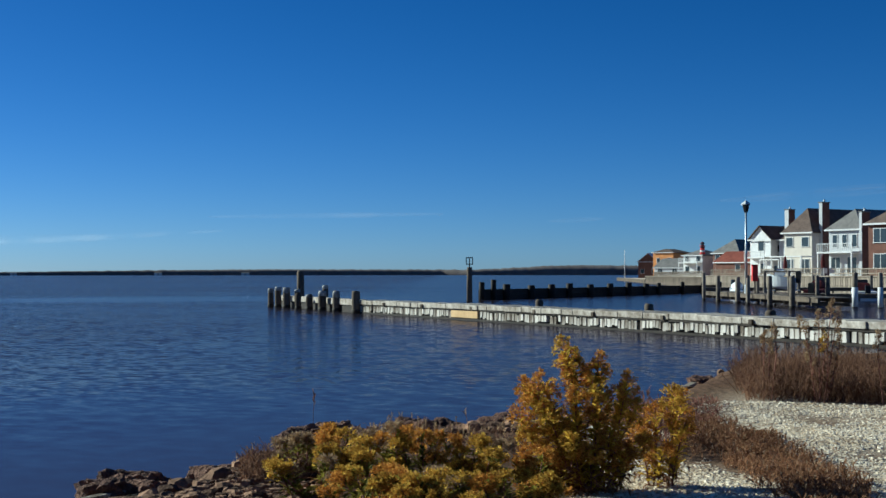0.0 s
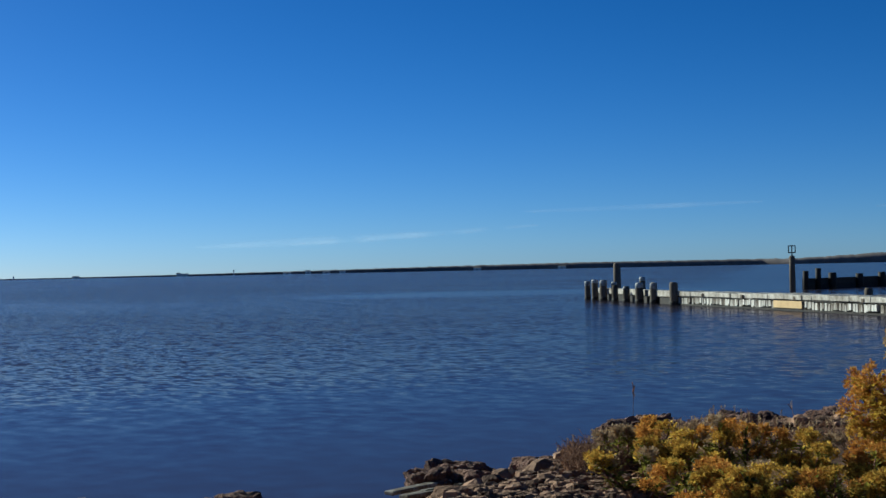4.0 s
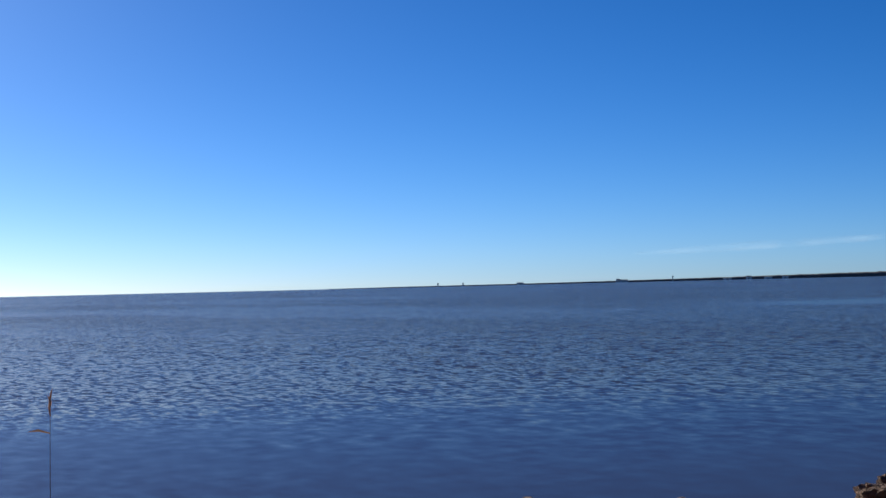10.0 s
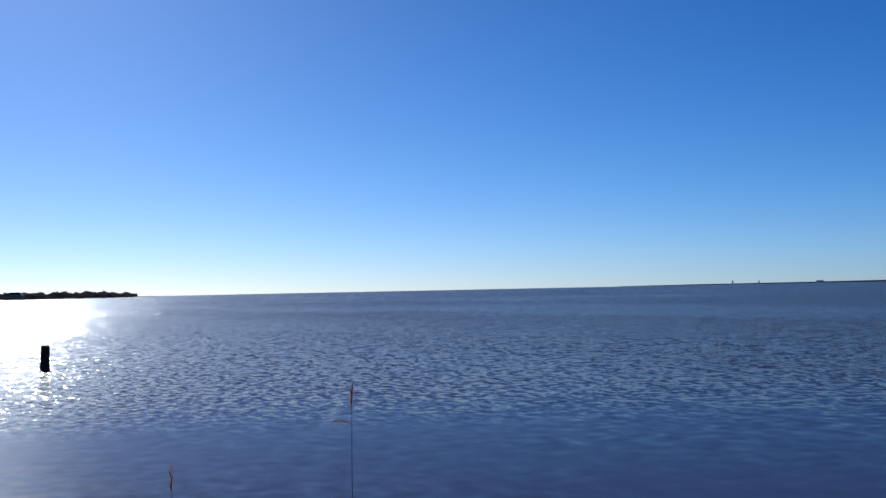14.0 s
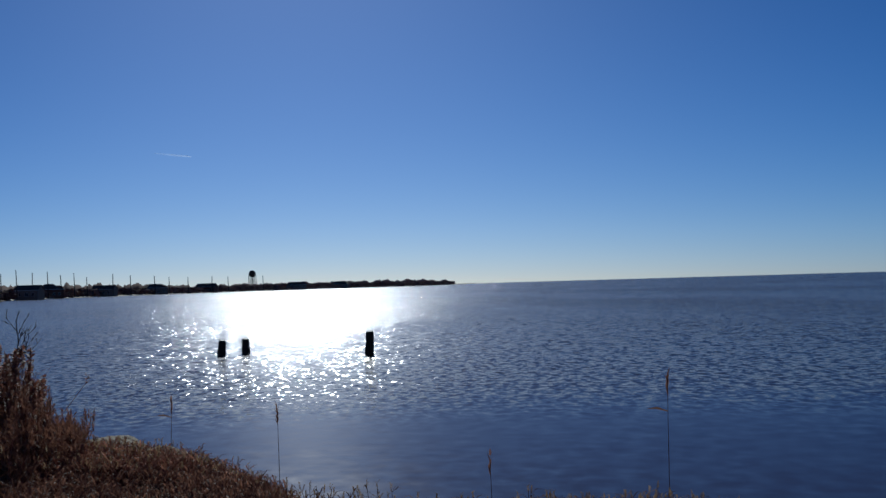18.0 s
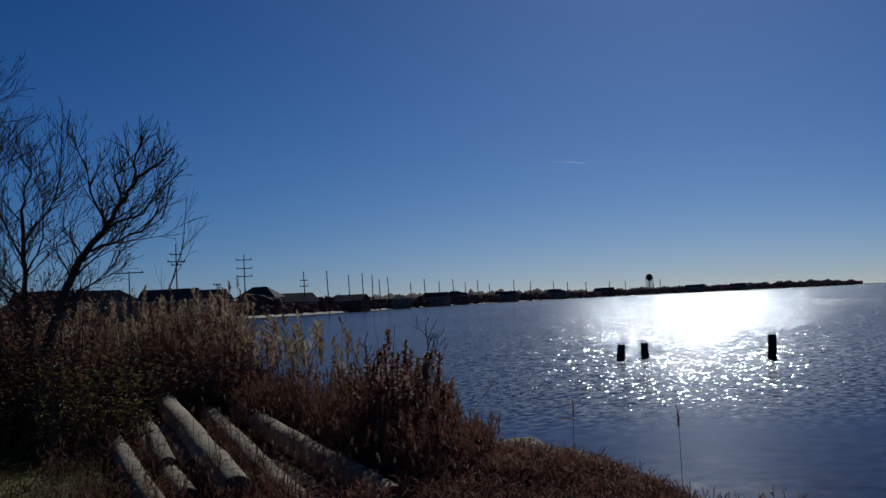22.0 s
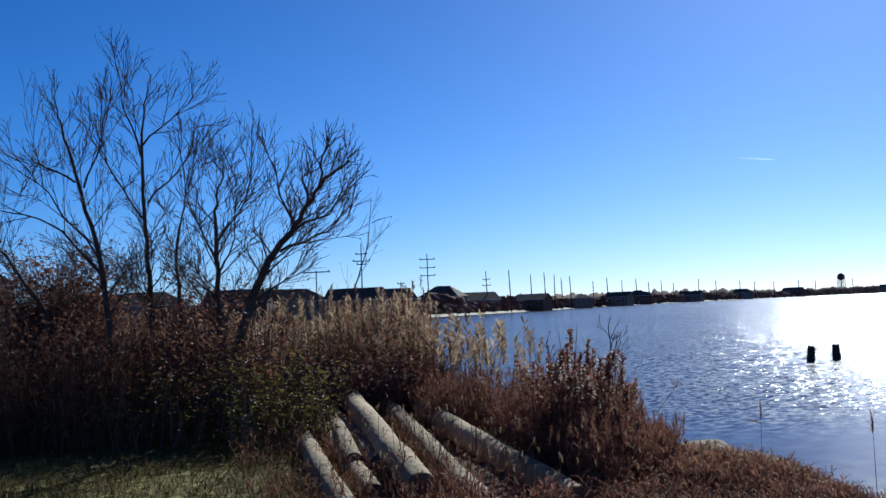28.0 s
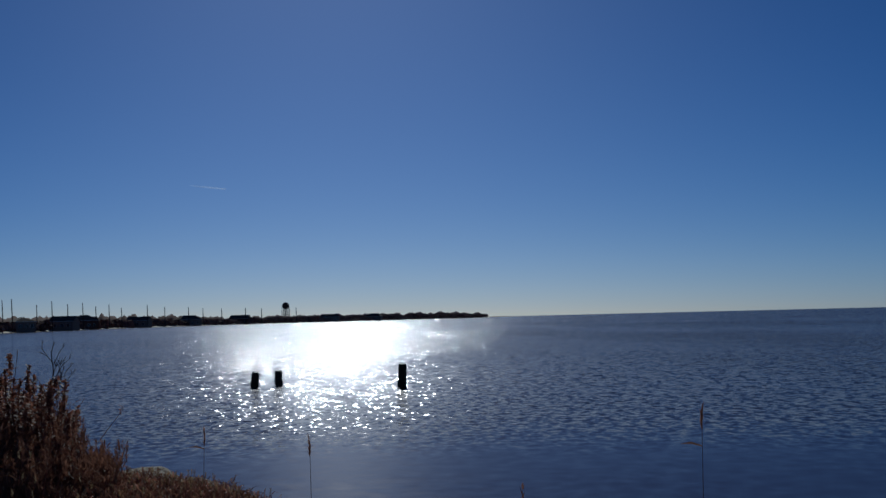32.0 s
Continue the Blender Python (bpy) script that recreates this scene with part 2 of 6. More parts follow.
M = {
    "concrete": material("weathered_concrete", (0.13, 0.10, 0.07), (0.62, 0.56, 0.48), 0.9, 2.2, 0.7, 11, vary=0.12),
    "bleached": material("bleached_plank", (0.11, 0.085, 0.06), (0.62, 0.57, 0.50), 0.9, 5.0, 0.5, 22, vary=0.5, stretch=(1, 1, 0.35)),
    "lime": material("bird_lime", (0.10, 0.085, 0.07), (0.62, 0.60, 0.57), 0.9, 5.0, 0.2, 24, vary=0.2, stretch=(1, 1, 0.3)),
    "wet_wood": material("dark_wet_wood", (0.014, 0.011, 0.009), (0.05, 0.038, 0.028), 0.7, 2.0, 0.4, 18, vary=0.2),
    "pile": material("grey_brown_piling", (0.05, 0.038, 0.028), (0.17, 0.135, 0.10), 0.9, 3.0, 0.5, 20, vary=0.25, stretch=(1, 1, 0.3)),
    "dock": material("dock_timber", (0.10, 0.08, 0.06), (0.29, 0.24, 0.185), 0.9, 2.0, 0.4, 15, vary=0.3),
    "white": material("white_paint", (0.56, 0.55, 0.54), (0.76, 0.75, 0.73), 0.6, 1.5, 0.1, 10),
    "cream": material("cream_siding", (0.52, 0.47, 0.40), (0.66, 0.60, 0.51), 0.7, 1.2, 0.2, 9),
    "grey_siding": material("pale_grey_siding", (0.42, 0.42, 0.43), (0.58, 0.58, 0.58), 0.7, 1.2, 0.2, 9),
    "brown_siding": material("brown_cedar_siding", (0.09, 0.045, 0.032), (0.20, 0.10, 0.07), 0.8, 1.2, 0.2, 9),
    "grey_chase": material("shade_grey_siding", (0.22, 0.22, 0.235), (0.33, 0.33, 0.345), 0.8, 1.2, 0.2, 9),
    "taupe": material("taupe_brick", (0.17, 0.125, 0.10), (0.34, 0.27, 0.22), 0.9, 2.0, 0.3, 12),
    "tan": material("tan_boards", (0.40, 0.26, 0.11), (0.62, 0.44, 0.22), 0.8, 1.5, 0.3, 14),
    "orange": material("orange_cedar", (0.42, 0.17, 0.05), (0.68, 0.32, 0.10), 0.7, 1.2, 0.2, 9),
    "roof": material("brown_shingle", (0.075, 0.055, 0.045), (0.17, 0.125, 0.10), 0.95, 1.0, 0.4, 6),
    "roof_grey": material("grey_shingle", (0.11, 0.105, 0.10), (0.24, 0.225, 0.21), 0.95, 1.0, 0.4, 6),
    "red_roof": material("dull_red_shingle", (0.13, 0.04, 0.028), (0.26, 0.085, 0.055), 0.95, 1.0, 0.4, 6),
    "red": material("red_paint", (0.42, 0.03, 0.025), (0.65, 0.06, 0.045), 0.5, 2.0, 0.1, 10),
    "metal": material("galvanised_metal", (0.32, 0.33, 0.34), (0.52, 0.53, 0.54), 0.45, 3.0, 0.1, 20, metal=0.7),
    "black": material("black_metal", (0.012, 0.012, 0.013), (0.03, 0.03, 0.03), 0.5, 3.0, 0.1, 20),
    "stone": material("shore_rock", (0.05, 0.025, 0.018), (0.27, 0.155, 0.105), 0.95, 2.2, 1.0, 12, vary=0.3, height=0.06),
    "rubble": material("brown_rubble", (0.05, 0.027, 0.016), (0.30, 0.18, 0.105), 0.95, 3.0, 0.8, 30, vary=0.5, island=True, height=0.02),
    "pale_rock": material("pale_slab", (0.14, 0.105, 0.075), (0.34, 0.275, 0.205), 0.95, 2.5, 0.7, 16, height=0.03),
    "log": material("peeled_log", (0.075, 0.052, 0.032), (0.46, 0.33, 0.21), 0.95, 1.6, 0.8, 12, vary=0.25, stretch=(0.35, 1, 1), height=0.02),
    "log_end": material("cut_log_end", (0.07, 0.05, 0.035), (0.20, 0.15, 0.10), 0.9, 6.0, 0.6, 30),
    "bark": material("grey_bark", (0.055, 0.04, 0.03), (0.15, 0.115, 0.085), 0.95, 3.0, 0.5, 25),
    "twig": material("brown_twig", (0.08, 0.052, 0.038), (0.22, 0.145, 0.10), 0.9, 2.0, 0.0, 10, vary=0.3, island=True),
    "reed": material("dry_reed", (0.09, 0.055, 0.028), (0.29, 0.19, 0.10), 0.8, 2.0, 0.0, 10, vary=0.4, island=True, translucent=0.35),
    "plume": material("reed_plume", (0.16, 0.10, 0.06), (0.50, 0.38, 0.26), 0.9, 3.0, 0.0, 20, vary=0.3, island=True, translucent=0.5),
    "bramble": material("bramble_leaf", (0.08, 0.037, 0.027), (0.28, 0.14, 0.09), 0.75, 2.0, 0.0, 10, vary=0.45, island=True, translucent=0.42, spec=0.3),
    "olive": material("olive_leaf", (0.06, 0.052, 0.012), (0.19, 0.145, 0.035), 0.7, 2.0, 0.0, 10, vary=0.4, island=True, translucent=0.4),
    "russet": material("russet_weed", (0.11, 0.041, 0.031), (0.37, 0.175, 0.115), 0.75, 2.0, 0.0, 10, vary=0.45, island=True, translucent=0.4, spec=0.3),
    "gold": material("goldenrod_bloom", (0.27, 0.14, 0.016), (0.78, 0.52, 0.06), 0.8, 4.0, 0.0, 20, vary=0.45, island=True, translucent=0.45),
    "gold_head": material("browning_goldenrod_head", (0.34, 0.14, 0.02), (0.78, 0.43, 0.06), 0.85, 4.0, 0.0, 20, vary=0.45, island=True, translucent=0.4),
    "gold_leaf": material("goldenrod_leaf", (0.34, 0.22, 0.014), (0.84, 0.58, 0.045), 0.7, 3.0, 0.0, 15, vary=0.4, island=True, translucent=0.5),
    "low_leaf": material("olive_goldenrod_leaf", (0.07, 0.075, 0.012), (0.36, 0.30, 0.035), 0.7, 3.0, 0.0, 15, vary=0.5, island=True, translucent=0.45),
    "seedhead": material("tan_seedhead", (0.24, 0.155, 0.08), (0.55, 0.40, 0.22), 0.9, 3.0, 0.0, 20, vary=0.3, island=True, translucent=0.3),
    "hay": material("brown_marsh_hay", (0.10, 0.05, 0.03), (0.29, 0.165, 0.095), 0.9, 1.5, 0.0, 10, vary=0.4, island=True, translucent=0.3),
    "rust_weed": material("rusty_ground_weed", (0.13, 0.062, 0.03), (0.42, 0.23, 0.11), 0.9, 1.2, 0.0, 10, vary=0.45, island=True, translucent=0.3),
    "straw": material("pale_straw", (0.26, 0.19, 0.11), (0.55, 0.44, 0.28), 0.85, 1.5, 0.0, 10, vary=0.4, island=True, translucent=0.3),
    "green_grass": material("worn_lawn_grass", (0.055, 0.045, 0.014), (0.17, 0.125, 0.045), 0.85, 1.5, 0.0, 10, vary=0.4, island=True, translucent=0.3),
    "shell": material("clam_shell_gravel", (0.40, 0.31, 0.20), (0.95, 0.84, 0.64), 0.8, 2.0, 0.0, 20, vary=0.45, island=True),
    "far_woods": material("far_woods", (0.10, 0.085, 0.08), (0.20, 0.17, 0.155), 1.0, 0.02, 0.0, 0.15),
    "shore_woods": material("bare_shore_trees", (0.13, 0.075, 0.062), (0.32, 0.20, 0.165), 1.0, 0.1, 0.0, 1.0, vary=0.35, island=True, translucent=0.4),
    "sand": material("pale_beach_sand", (0.40, 0.33, 0.25), (0.62, 0.53, 0.42), 0.95, 0.3, 0.3, 6),
    "hull": material("white_gelcoat", (0.70, 0.70, 0.69), (0.82, 0.82, 0.81), 0.25, 1.0, 0.0, 10, spec=0.5),
    "canvas": material("maroon_canvas", (0.05, 0.012, 0.014), (0.13, 0.03, 0.03), 0.8, 3.0, 0.3, 30),
    "pole": material("creosoted_pole", (0.045, 0.035, 0.03), (0.11, 0.09, 0.075), 0.9, 1.0, 0.2, 10),
}
veil = bpy.data.materials.new("thin_cirrus")
veil.use_nodes = True
vn, vl = veil.node_tree.nodes, veil.node_tree.links
vn.remove(vn["Principled BSDF"])
clear, lit, soft, mixed = vn.new("ShaderNodeBsdfTransparent"), vn.new("ShaderNodeBsdfTranslucent"), vn.new("ShaderNodeTexNoise"), vn.new("ShaderNodeMixShader")
soft.inputs["Scale"].default_value, soft.inputs["Detail"].default_value = 0.006, 4
thin = vn.new("ShaderNodeMapRange")
thin.inputs[1].default_value, thin.inputs[2].default_value, thin.inputs[3].default_value, thin.inputs[4].default_value = 0.35, 0.75, 0.0, 0.045
place = vn.new("ShaderNodeTexCoord")
vl.new(place.outputs["Object"], soft.inputs["Vector"])
vl.new(soft.outputs["Fac"], thin.inputs[0])
vl.new(thin.outputs[0], mixed.inputs[0])
vl.new(clear.outputs[0], mixed.inputs[1])
vl.new(lit.outputs[0], mixed.inputs[2])
vl.new(mixed.outputs[0], vn["Material Output"].inputs["Surface"])
M["cirrus"] = veil
M["trail"] = veil.copy()
M["trail"].name = "vapour_trail_ice"
M["trail"].node_tree.nodes["Map Range"].inputs[4].default_value = 0.18
glass = bpy.data.materials.new("window_glass")
glass.use_nodes = True
gb = glass.node_tree.nodes["Principled BSDF"]
gb.inputs["Base Color"].default_value, gb.inputs["Roughness"].default_value = (0.03, 0.04, 0.05, 1), 0.06
gb.inputs["Specular IOR Level"].default_value = 0.6
M["glass"] = glass


def water_material():
    mt = bpy.data.materials.new("bay_water")
    mt.use_nodes = True
    n, l = mt.node_tree.nodes, mt.node_tree.links
    n.remove(n["Principled BSDF"])
    body, gloss, fres, mx = n.new("ShaderNodeBsdfDiffuse"), n.new("ShaderNodeBsdfGlossy"), n.new("ShaderNodeFresnel"), n.new("ShaderNodeMixShader")
    body.inputs["Color"].default_value = (0.042, 0.036, 0.050, 1)
    gloss.inputs["Color"].default_value, gloss.inputs["Roughness"].default_value = (0.47, 0.45, 0.49, 1), 0.12
    fres.inputs["IOR"].default_value = 1.33
    l.new(fres.outputs[0], mx.inputs[0])
    l.new(body.outputs[0], mx.inputs[1])
    l.new(gloss.outputs[0], mx.inputs[2])
    l.new(mx.outputs[0], n["Material Output"].inputs["Surface"])
    co = n.new("ShaderNodeTexCoord")

    # the ripples lie in long crests along one direction
    along = (-math.sin(radians(SUN_YAW - 4)), math.cos(radians(SUN_YAW - 4)), 0.0)
    across = (along[1], -along[0], 0.0)

    def waves(scale, stretch, detail=3.0, rough=0.5):
        dots = []
        for axis, k in ((along, stretch), (across, 1.0)):
            m = n.new("ShaderNodeVectorMath")
            m.operation = "DOT_PRODUCT"
            l.new(co.outputs["Object"], m.inputs[0])
            m.inputs[1].default_value = tuple(a * k for a in axis)
            dots.append(m.outputs["Value"])
        xyz = n.new("ShaderNodeCombineXYZ")
        l.new(dots[0], xyz.inputs[0])
        l.new(dots[1], xyz.inputs[1])
        tx = n.new("ShaderNodeTexNoise")
        tx.inputs["Scale"].default_value, tx.inputs["Detail"].default_value, tx.inputs["Roughness"].default_value = scale, detail, rough
        l.new(xyz.outputs[0], tx.inputs["Vector"])
        return tx

    def vec(op, a, c):
        m = n.new("ShaderNodeVectorMath")
        m.operation = op
        for i, v in enumerate((a, c)):
            if v is None:
                continue
            if isinstance(v, tuple):
                m.inputs[i].default_value = v
            else:
                l.new(v, m.inputs[i])
        return m.outputs[0]

    def ranged(x, a, b, c, d):
        m = n.new("ShaderNodeMapRange")
        m.interpolation_type = "SMOOTHSTEP"
        for i, v in ((1, a), (2, b), (3, c), (4, d)):
            m.inputs[i].default_value = v
        l.new(x, m.inputs[0])
        return m.outputs[0]

    def scaled(v, k):
        m = n.new("ShaderNodeVectorMath")
        m.operation = "SCALE"
        l.new(v, m.inputs[0])
        if isinstance(k, float):
            m.inputs["Scale"].default_value = k
        else:
            l.new(k, m.inputs["Scale"])
        return m.outputs[0]

    # slopes of the chop and of the fine ripples, calmer in the shelter of the bank
    half = (0.5, 0.5, 0.5)
    chop = vec("SUBTRACT", waves(1.9, 0.75, 2.5).outputs["Color"], half)
    ripple = vec("ADD", scaled(vec("SUBTRACT", waves(5.0, 0.6, 1.5).outputs["Color"], half), 0.85), scaled(vec("SUBTRACT", waves(14.0, 0.6, 1.0).outputs["Color"], half), 0.4))
    lap = vec("SUBTRACT", waves(3.0, 0.8, 2.0).outputs["Color"], half)
    far = n.new("ShaderNodeVectorMath")
    far.operation = "LENGTH"
    l.new(co.outputs["Object"], far.inputs[0])
    gust = ranged(waves(0.03, 0.3, 3.0).outputs["Fac"], 0.38, 0.62, 0.6, 1.15)
    calm = ranged(waves(0.12, 1.0, 2.0).outputs["Fac"], 0.35, 0.65, 0.5, 1.3)
    open_water = scaled(vec("ADD", scaled(scaled(chop, CHOP), ranged(far.outputs["Value"], 26.0, 50.0, 0.0, 1.0)), scaled(scaled(ripple, RIPPLE), ranged(far.outputs["Value"], 19.0, 31.0, 0.0, 1.0))), gust)
    apart = n.new("ShaderNodeSeparateXYZ")
    l.new(co.outputs["Object"], apart.inputs[0])
    lee = n.new("ShaderNodeMath")
    lee.operation = "DIVIDE"
    l.new(apart.outputs[1], lee.inputs[0])
    l.new(far.outputs["Value"], lee.inputs[1])
    open_water = scaled(open_water, ranged(lee.outputs[0], 0.14, 0.38, 0.3, 1.0))
    open_water = scaled(open_water, ranged(apart.outputs[0], -18.0, 0.0, 1.0, 0.3))
    # a smooth slick lies before the head of the pier
    slick = ranged(far.outputs["Value"], 100.0, 116.0, 0.0, 1.0)
    for other in (ranged(far.outputs["Value"], 124.0, 142.0, 1.0, 0.0), ranged(apart.outputs[0], -50.0, -28.0, 0.0, 1.0), ranged(apart.outputs[0], -10.0, 8.0, 1.0, 0.0)):
        times = n.new("ShaderNodeMath")
        times.operation = "MULTIPLY"
        l.new(slick, times.inputs[0])
        l.new(other, times.inputs[1])
        slick = times.outputs[0]
    open_water = scaled(open_water, ranged(slick, 0.0, 1.0, 1.0, 0.15))
    sheltered = scaled(scaled(lap, LAP), calm)
    slope = vec("ADD", open_water, sheltered)
    l.new(ranged(far.outputs["Value"], 18.0, 45.0, 0.10, 0.125), gloss.inputs["Roughness"])
    flat = vec("MULTIPLY", slope, (1.0, 1.0, 0.0))
    normal = vec("NORMALIZE", vec("ADD", flat, (0.0, 0.0, 1.0)), None)
    for node in (gloss, fres):
        l.new(normal, node.inputs["Normal"])
    return mt


CHOP, RIPPLE, LAP = 0.85, 1.1, 0.1
M["water"] = water_material()


# ---- water and ground ----
g = Geo()
g.add([(-6000, -6000, 0), (6000, -6000, 0), (6000, 6000, 0), (-6000, 6000, 0)], [(0, 1, 2, 3)])
single("water", g, M["water"], "dark blue rippled bay water under a low sun", "water", kind="structure")

# how far the bank of the near shore and the far shore lie, by direction
BANK = ((-180, 9000), (-60, 9000), (-45, 60), (-30, 38), (-19, 33), (-13, 27.5), (-11.5, 24.6), (-9.8, 20.6), (-8.3, 18.4), (-6, 17.2), (-1, 16.8), (5, 15.2), (10, 13.4), (13.6, 12.3), (15.2, 11.5),
        (22, 11.7), (30, 11.9), (36, 11.8), (42, 10.8), (50, 11.6), (57, 11.4), (63, 11.9), (66, 13.0), (68, 14.6), (70.5, 16.4), (74, 18.0), (77, 20), (79, 23), (81, 26), (83, 30), (84.5, 34), (86, 42), (88, 60), (89, 9000), (180, 9000))
FAR = ((-60, 9000), (56, 9000), (58.6, 2300), (60, 1900), (64, 1600), (68, 1350), (72, 1050), (75, 850), (78, 620), (81, 470), (83.6, 400), (84.6, 380), (85.5, 370), (90, 360), (180, 360))


def table(rows, x):
    for (x0, y0), (x1, y1) in zip(rows, rows[1:]):
        if x0 <= x <= x1:
            return y0 + (y1 - y0) * (x - x0) / (x1 - x0)
    return rows[0][1] if x < rows[0][0] else rows[-1][1]


def smooth(a, b, x):
    k = min(1.0, max(0.0, (x - a) / (b - a)))
    return k * k * (3 - 2 * k)


def ground_height(yaw, d):
    inland = table(BANK, yaw) - d                     # metres behind the bank
    wob = noise.noise((math.sin(radians(yaw)) * d * 0.5, math.cos(radians(yaw)) * d * 0.5, 0))
    z = -0.7 + 0.82 * smooth(-1.6, 0.5, inland) + 0.42 * smooth(0.0, 3.4 if yaw < 25 else 5.5, inland) + (0.07 * wob if inland > -0.5 else 0)
    beyond = d - table(FAR, yaw)
    if beyond > -6:
        z = max(z, -0.7 + 1.4 * smooth(-4, 16, beyond))
    return z


def shell_cover(yaw, d, n1):
    """Where crushed shells cover the soil; a weedy swath crosses them."""
    swath = d - 14.0 - (yaw + 11) * 0.74
    side = smooth(-10.2, -13.4, yaw + 1.5 * n1) if swath > 0 else 1.0
    swath = abs(swath)
    return smooth(0.6, 2.1, swath + 1.3 * n1) * side * smooth(-0.3, 0.45, n1 + 0.2) * smooth(-5.0, -7.0, yaw) * smooth(20, 16.0, d) * smooth(5.0, 8.0, d)


yaws = [-180 + 6 * i for i in range(20)] + [-60 + 0.5 * i for i in range(361)] + [120 + 6 * i for i in range(1, 10)]
dists = [0.0] + [1.0 + 0.6 * i for i in range(60)] + [37 * 1.09 ** i for i in range(1, 60)]
g = Geo()
cover = []
for yw in yaws:
    for d in dists:
        z = ground_height(yw, d)
        p = at(yw, d, z)
        g.v.append(tuple(p))
        n1 = noise.noise((p.x * 0.45, p.y * 0.45, 3.1)) + 0.5 * noise.noise((p.x * 1.3, p.y * 1.3, 7))
        gravel = shell_cover(yw, d, n1) if d < 25 else 0.0
        lawn = smooth(86, 90, yw) * smooth(32, 24, d) * smooth(4, 8, d)
        sand = smooth(-6, 0, d - table(FAR, yw)) * smooth(5, 1, d - table(FAR, yw))
        cover.append((gravel, lawn, sand, 1))
nd = len(dists)
for i in range(len(yaws)):
    j = (i + 1) % len(yaws)
    for k in range(nd - 1):
        g.f.append((i * nd + k, i * nd + k + 1, j * nd + k + 1, j * nd + k) if k else (i * nd, i * nd + 1, j * nd + 1))
mt = bpy.data.materials.new("bank_soil")
mt.use_nodes = True
n, l = mt.node_tree.nodes, mt.node_tree.links
co = n.new("ShaderNodeTexCoord")
kinds = n.new("ShaderNodeVertexColor")
kinds.layer_name = "cover"
split = n.new("ShaderNodeSeparateColor")
l.new(kinds.outputs["Color"], split.inputs[0])


def two_tone(dark, light, scale, detail=6):
    tx, ramp, mx = n.new("ShaderNodeTexNoise"), n.new("ShaderNodeMapRange"), n.new("ShaderNodeMix")
    tx.inputs["Scale"].default_value, tx.inputs["Detail"].default_value = scale, detail
    l.new(co.outputs["Object"], tx.inputs["Vector"])
    ramp.inputs[1].default_value, ramp.inputs[2].default_value = 0.35, 0.65
    l.new(tx.outputs["Fac"], ramp.inputs[0])
    mx.data_type = "RGBA"
    mx.inputs[6].default_value, mx.inputs[7].default_value = (*dark, 1), (*light, 1)
    l.new(ramp.outputs[0], mx.inputs[0])
    return mx.outputs[2], tx.outputs["Fac"]


col, soil_h = two_tone((0.045, 0.026, 0.016), (0.16, 0.095, 0.055), 11.0)
for k, tone in enumerate((two_tone((0.22, 0.155, 0.10), (0.92, 0.78, 0.57), 60.0)[0], two_tone((0.075, 0.062, 0.018), (0.23, 0.19, 0.06), 5.0)[0], two_tone((0.38, 0.31, 0.24), (0.6, 0.52, 0.41), 0.5)[0])):
    mx = n.new("ShaderNodeMix")
    mx.data_type = "RGBA"
    l.new(split.outputs[k], mx.inputs[0])
    l.new(col, mx.inputs[6])
    l.new(tone, mx.inputs[7])
    col = mx.outputs[2]
l.new(col, n["Principled BSDF"].inputs["Base Color"])
n["Principled BSDF"].inputs["Roughness"].default_value = 0.95
n["Principled BSDF"].inputs["Specular IOR Level"].default_value = 0.05
bp = n.new("ShaderNodeBump")
bp.inputs["Distance"].default_value, bp.inputs["Strength"].default_value = 0.03, 0.8
l.new(soil_h, bp.inputs["Height"])
l.new(bp.outputs["Normal"], n["Principled BSDF"].inputs["Normal"])
ground = single("ground", g, mt, "low bank of brown soil, shell gravel and worn grass", "ground", kind="structure", smooth=True)
layer = ground.data.color_attributes.new("cover", "FLOAT_COLOR", "POINT")
layer.data.foreach_set("color", [c for row in cover for c in row])


def ground_at(p):
    return ground_height(math.degrees(math.atan2(-p.x, p.y)), math.hypot(p.x, p.y))


# ---- far shores ----
def wooded_strip(name, rows, label, mat, seed, step=0.12, ragged=0.25, depth=120.0, group=""):
    """A long low wood on the skyline; rows of direction, distance and height."""
    rng = random.Random(seed)
    g = Geo()
    yaw, last = rows[0][0], None
    ds, hs = [(r[0], r[1]) for r in rows], [(r[0], r[2]) for r in rows]
    while yaw <= rows[-1][0]:
        d, h = table(ds, yaw), table(hs, yaw)
        h *= 1 + ragged * (noise.noise((yaw * 3.1, seed, 0)) + 0.6 * noise.noise((yaw * 11, seed, 2))) + rng.uniform(-0.1, 0.1) * ragged
        ring = [at(yaw, d, -0.5), at(yaw, d, h * 0.55), at(yaw, d + depth * 0.2, h), at(yaw, d + depth, h * 0.9), at(yaw, d + depth, -0.5)]
        n0 = len(g.v)
        g.v.extend([tuple(p) for p in ring])
        if last is not None:
            for k in range(4):
                g.f.append((last + k, last + k + 1, n0 + k + 1, n0 + k))
        last = n0
        yaw += step
    return single(name, g, mat, label, "woodland", group, kind="stuff", smooth=True)


wooded_strip("far_woods", ((-40, 4300, 20), (-20, 4300, 22), (-12, 4300, 26), (-8.5, 4300, 31), (-6.2, 4300, 33), (-4.6, 4300, 31), (-3.0, 4300, 24), (-1.2, 4300, 18), (0, 4350, 19), (8, 4350, 20), (13, 4400, 17), (17, 4400, 13), (20, 4400, 10), (26, 4400, 5.5), (30, 4400, 3.6), (35, 4400, 2.8), (38, 4400, 1.0)),
             "distant low wooded shore across the bay", M["far_woods"], 3, 0.1, 0.1, 200)


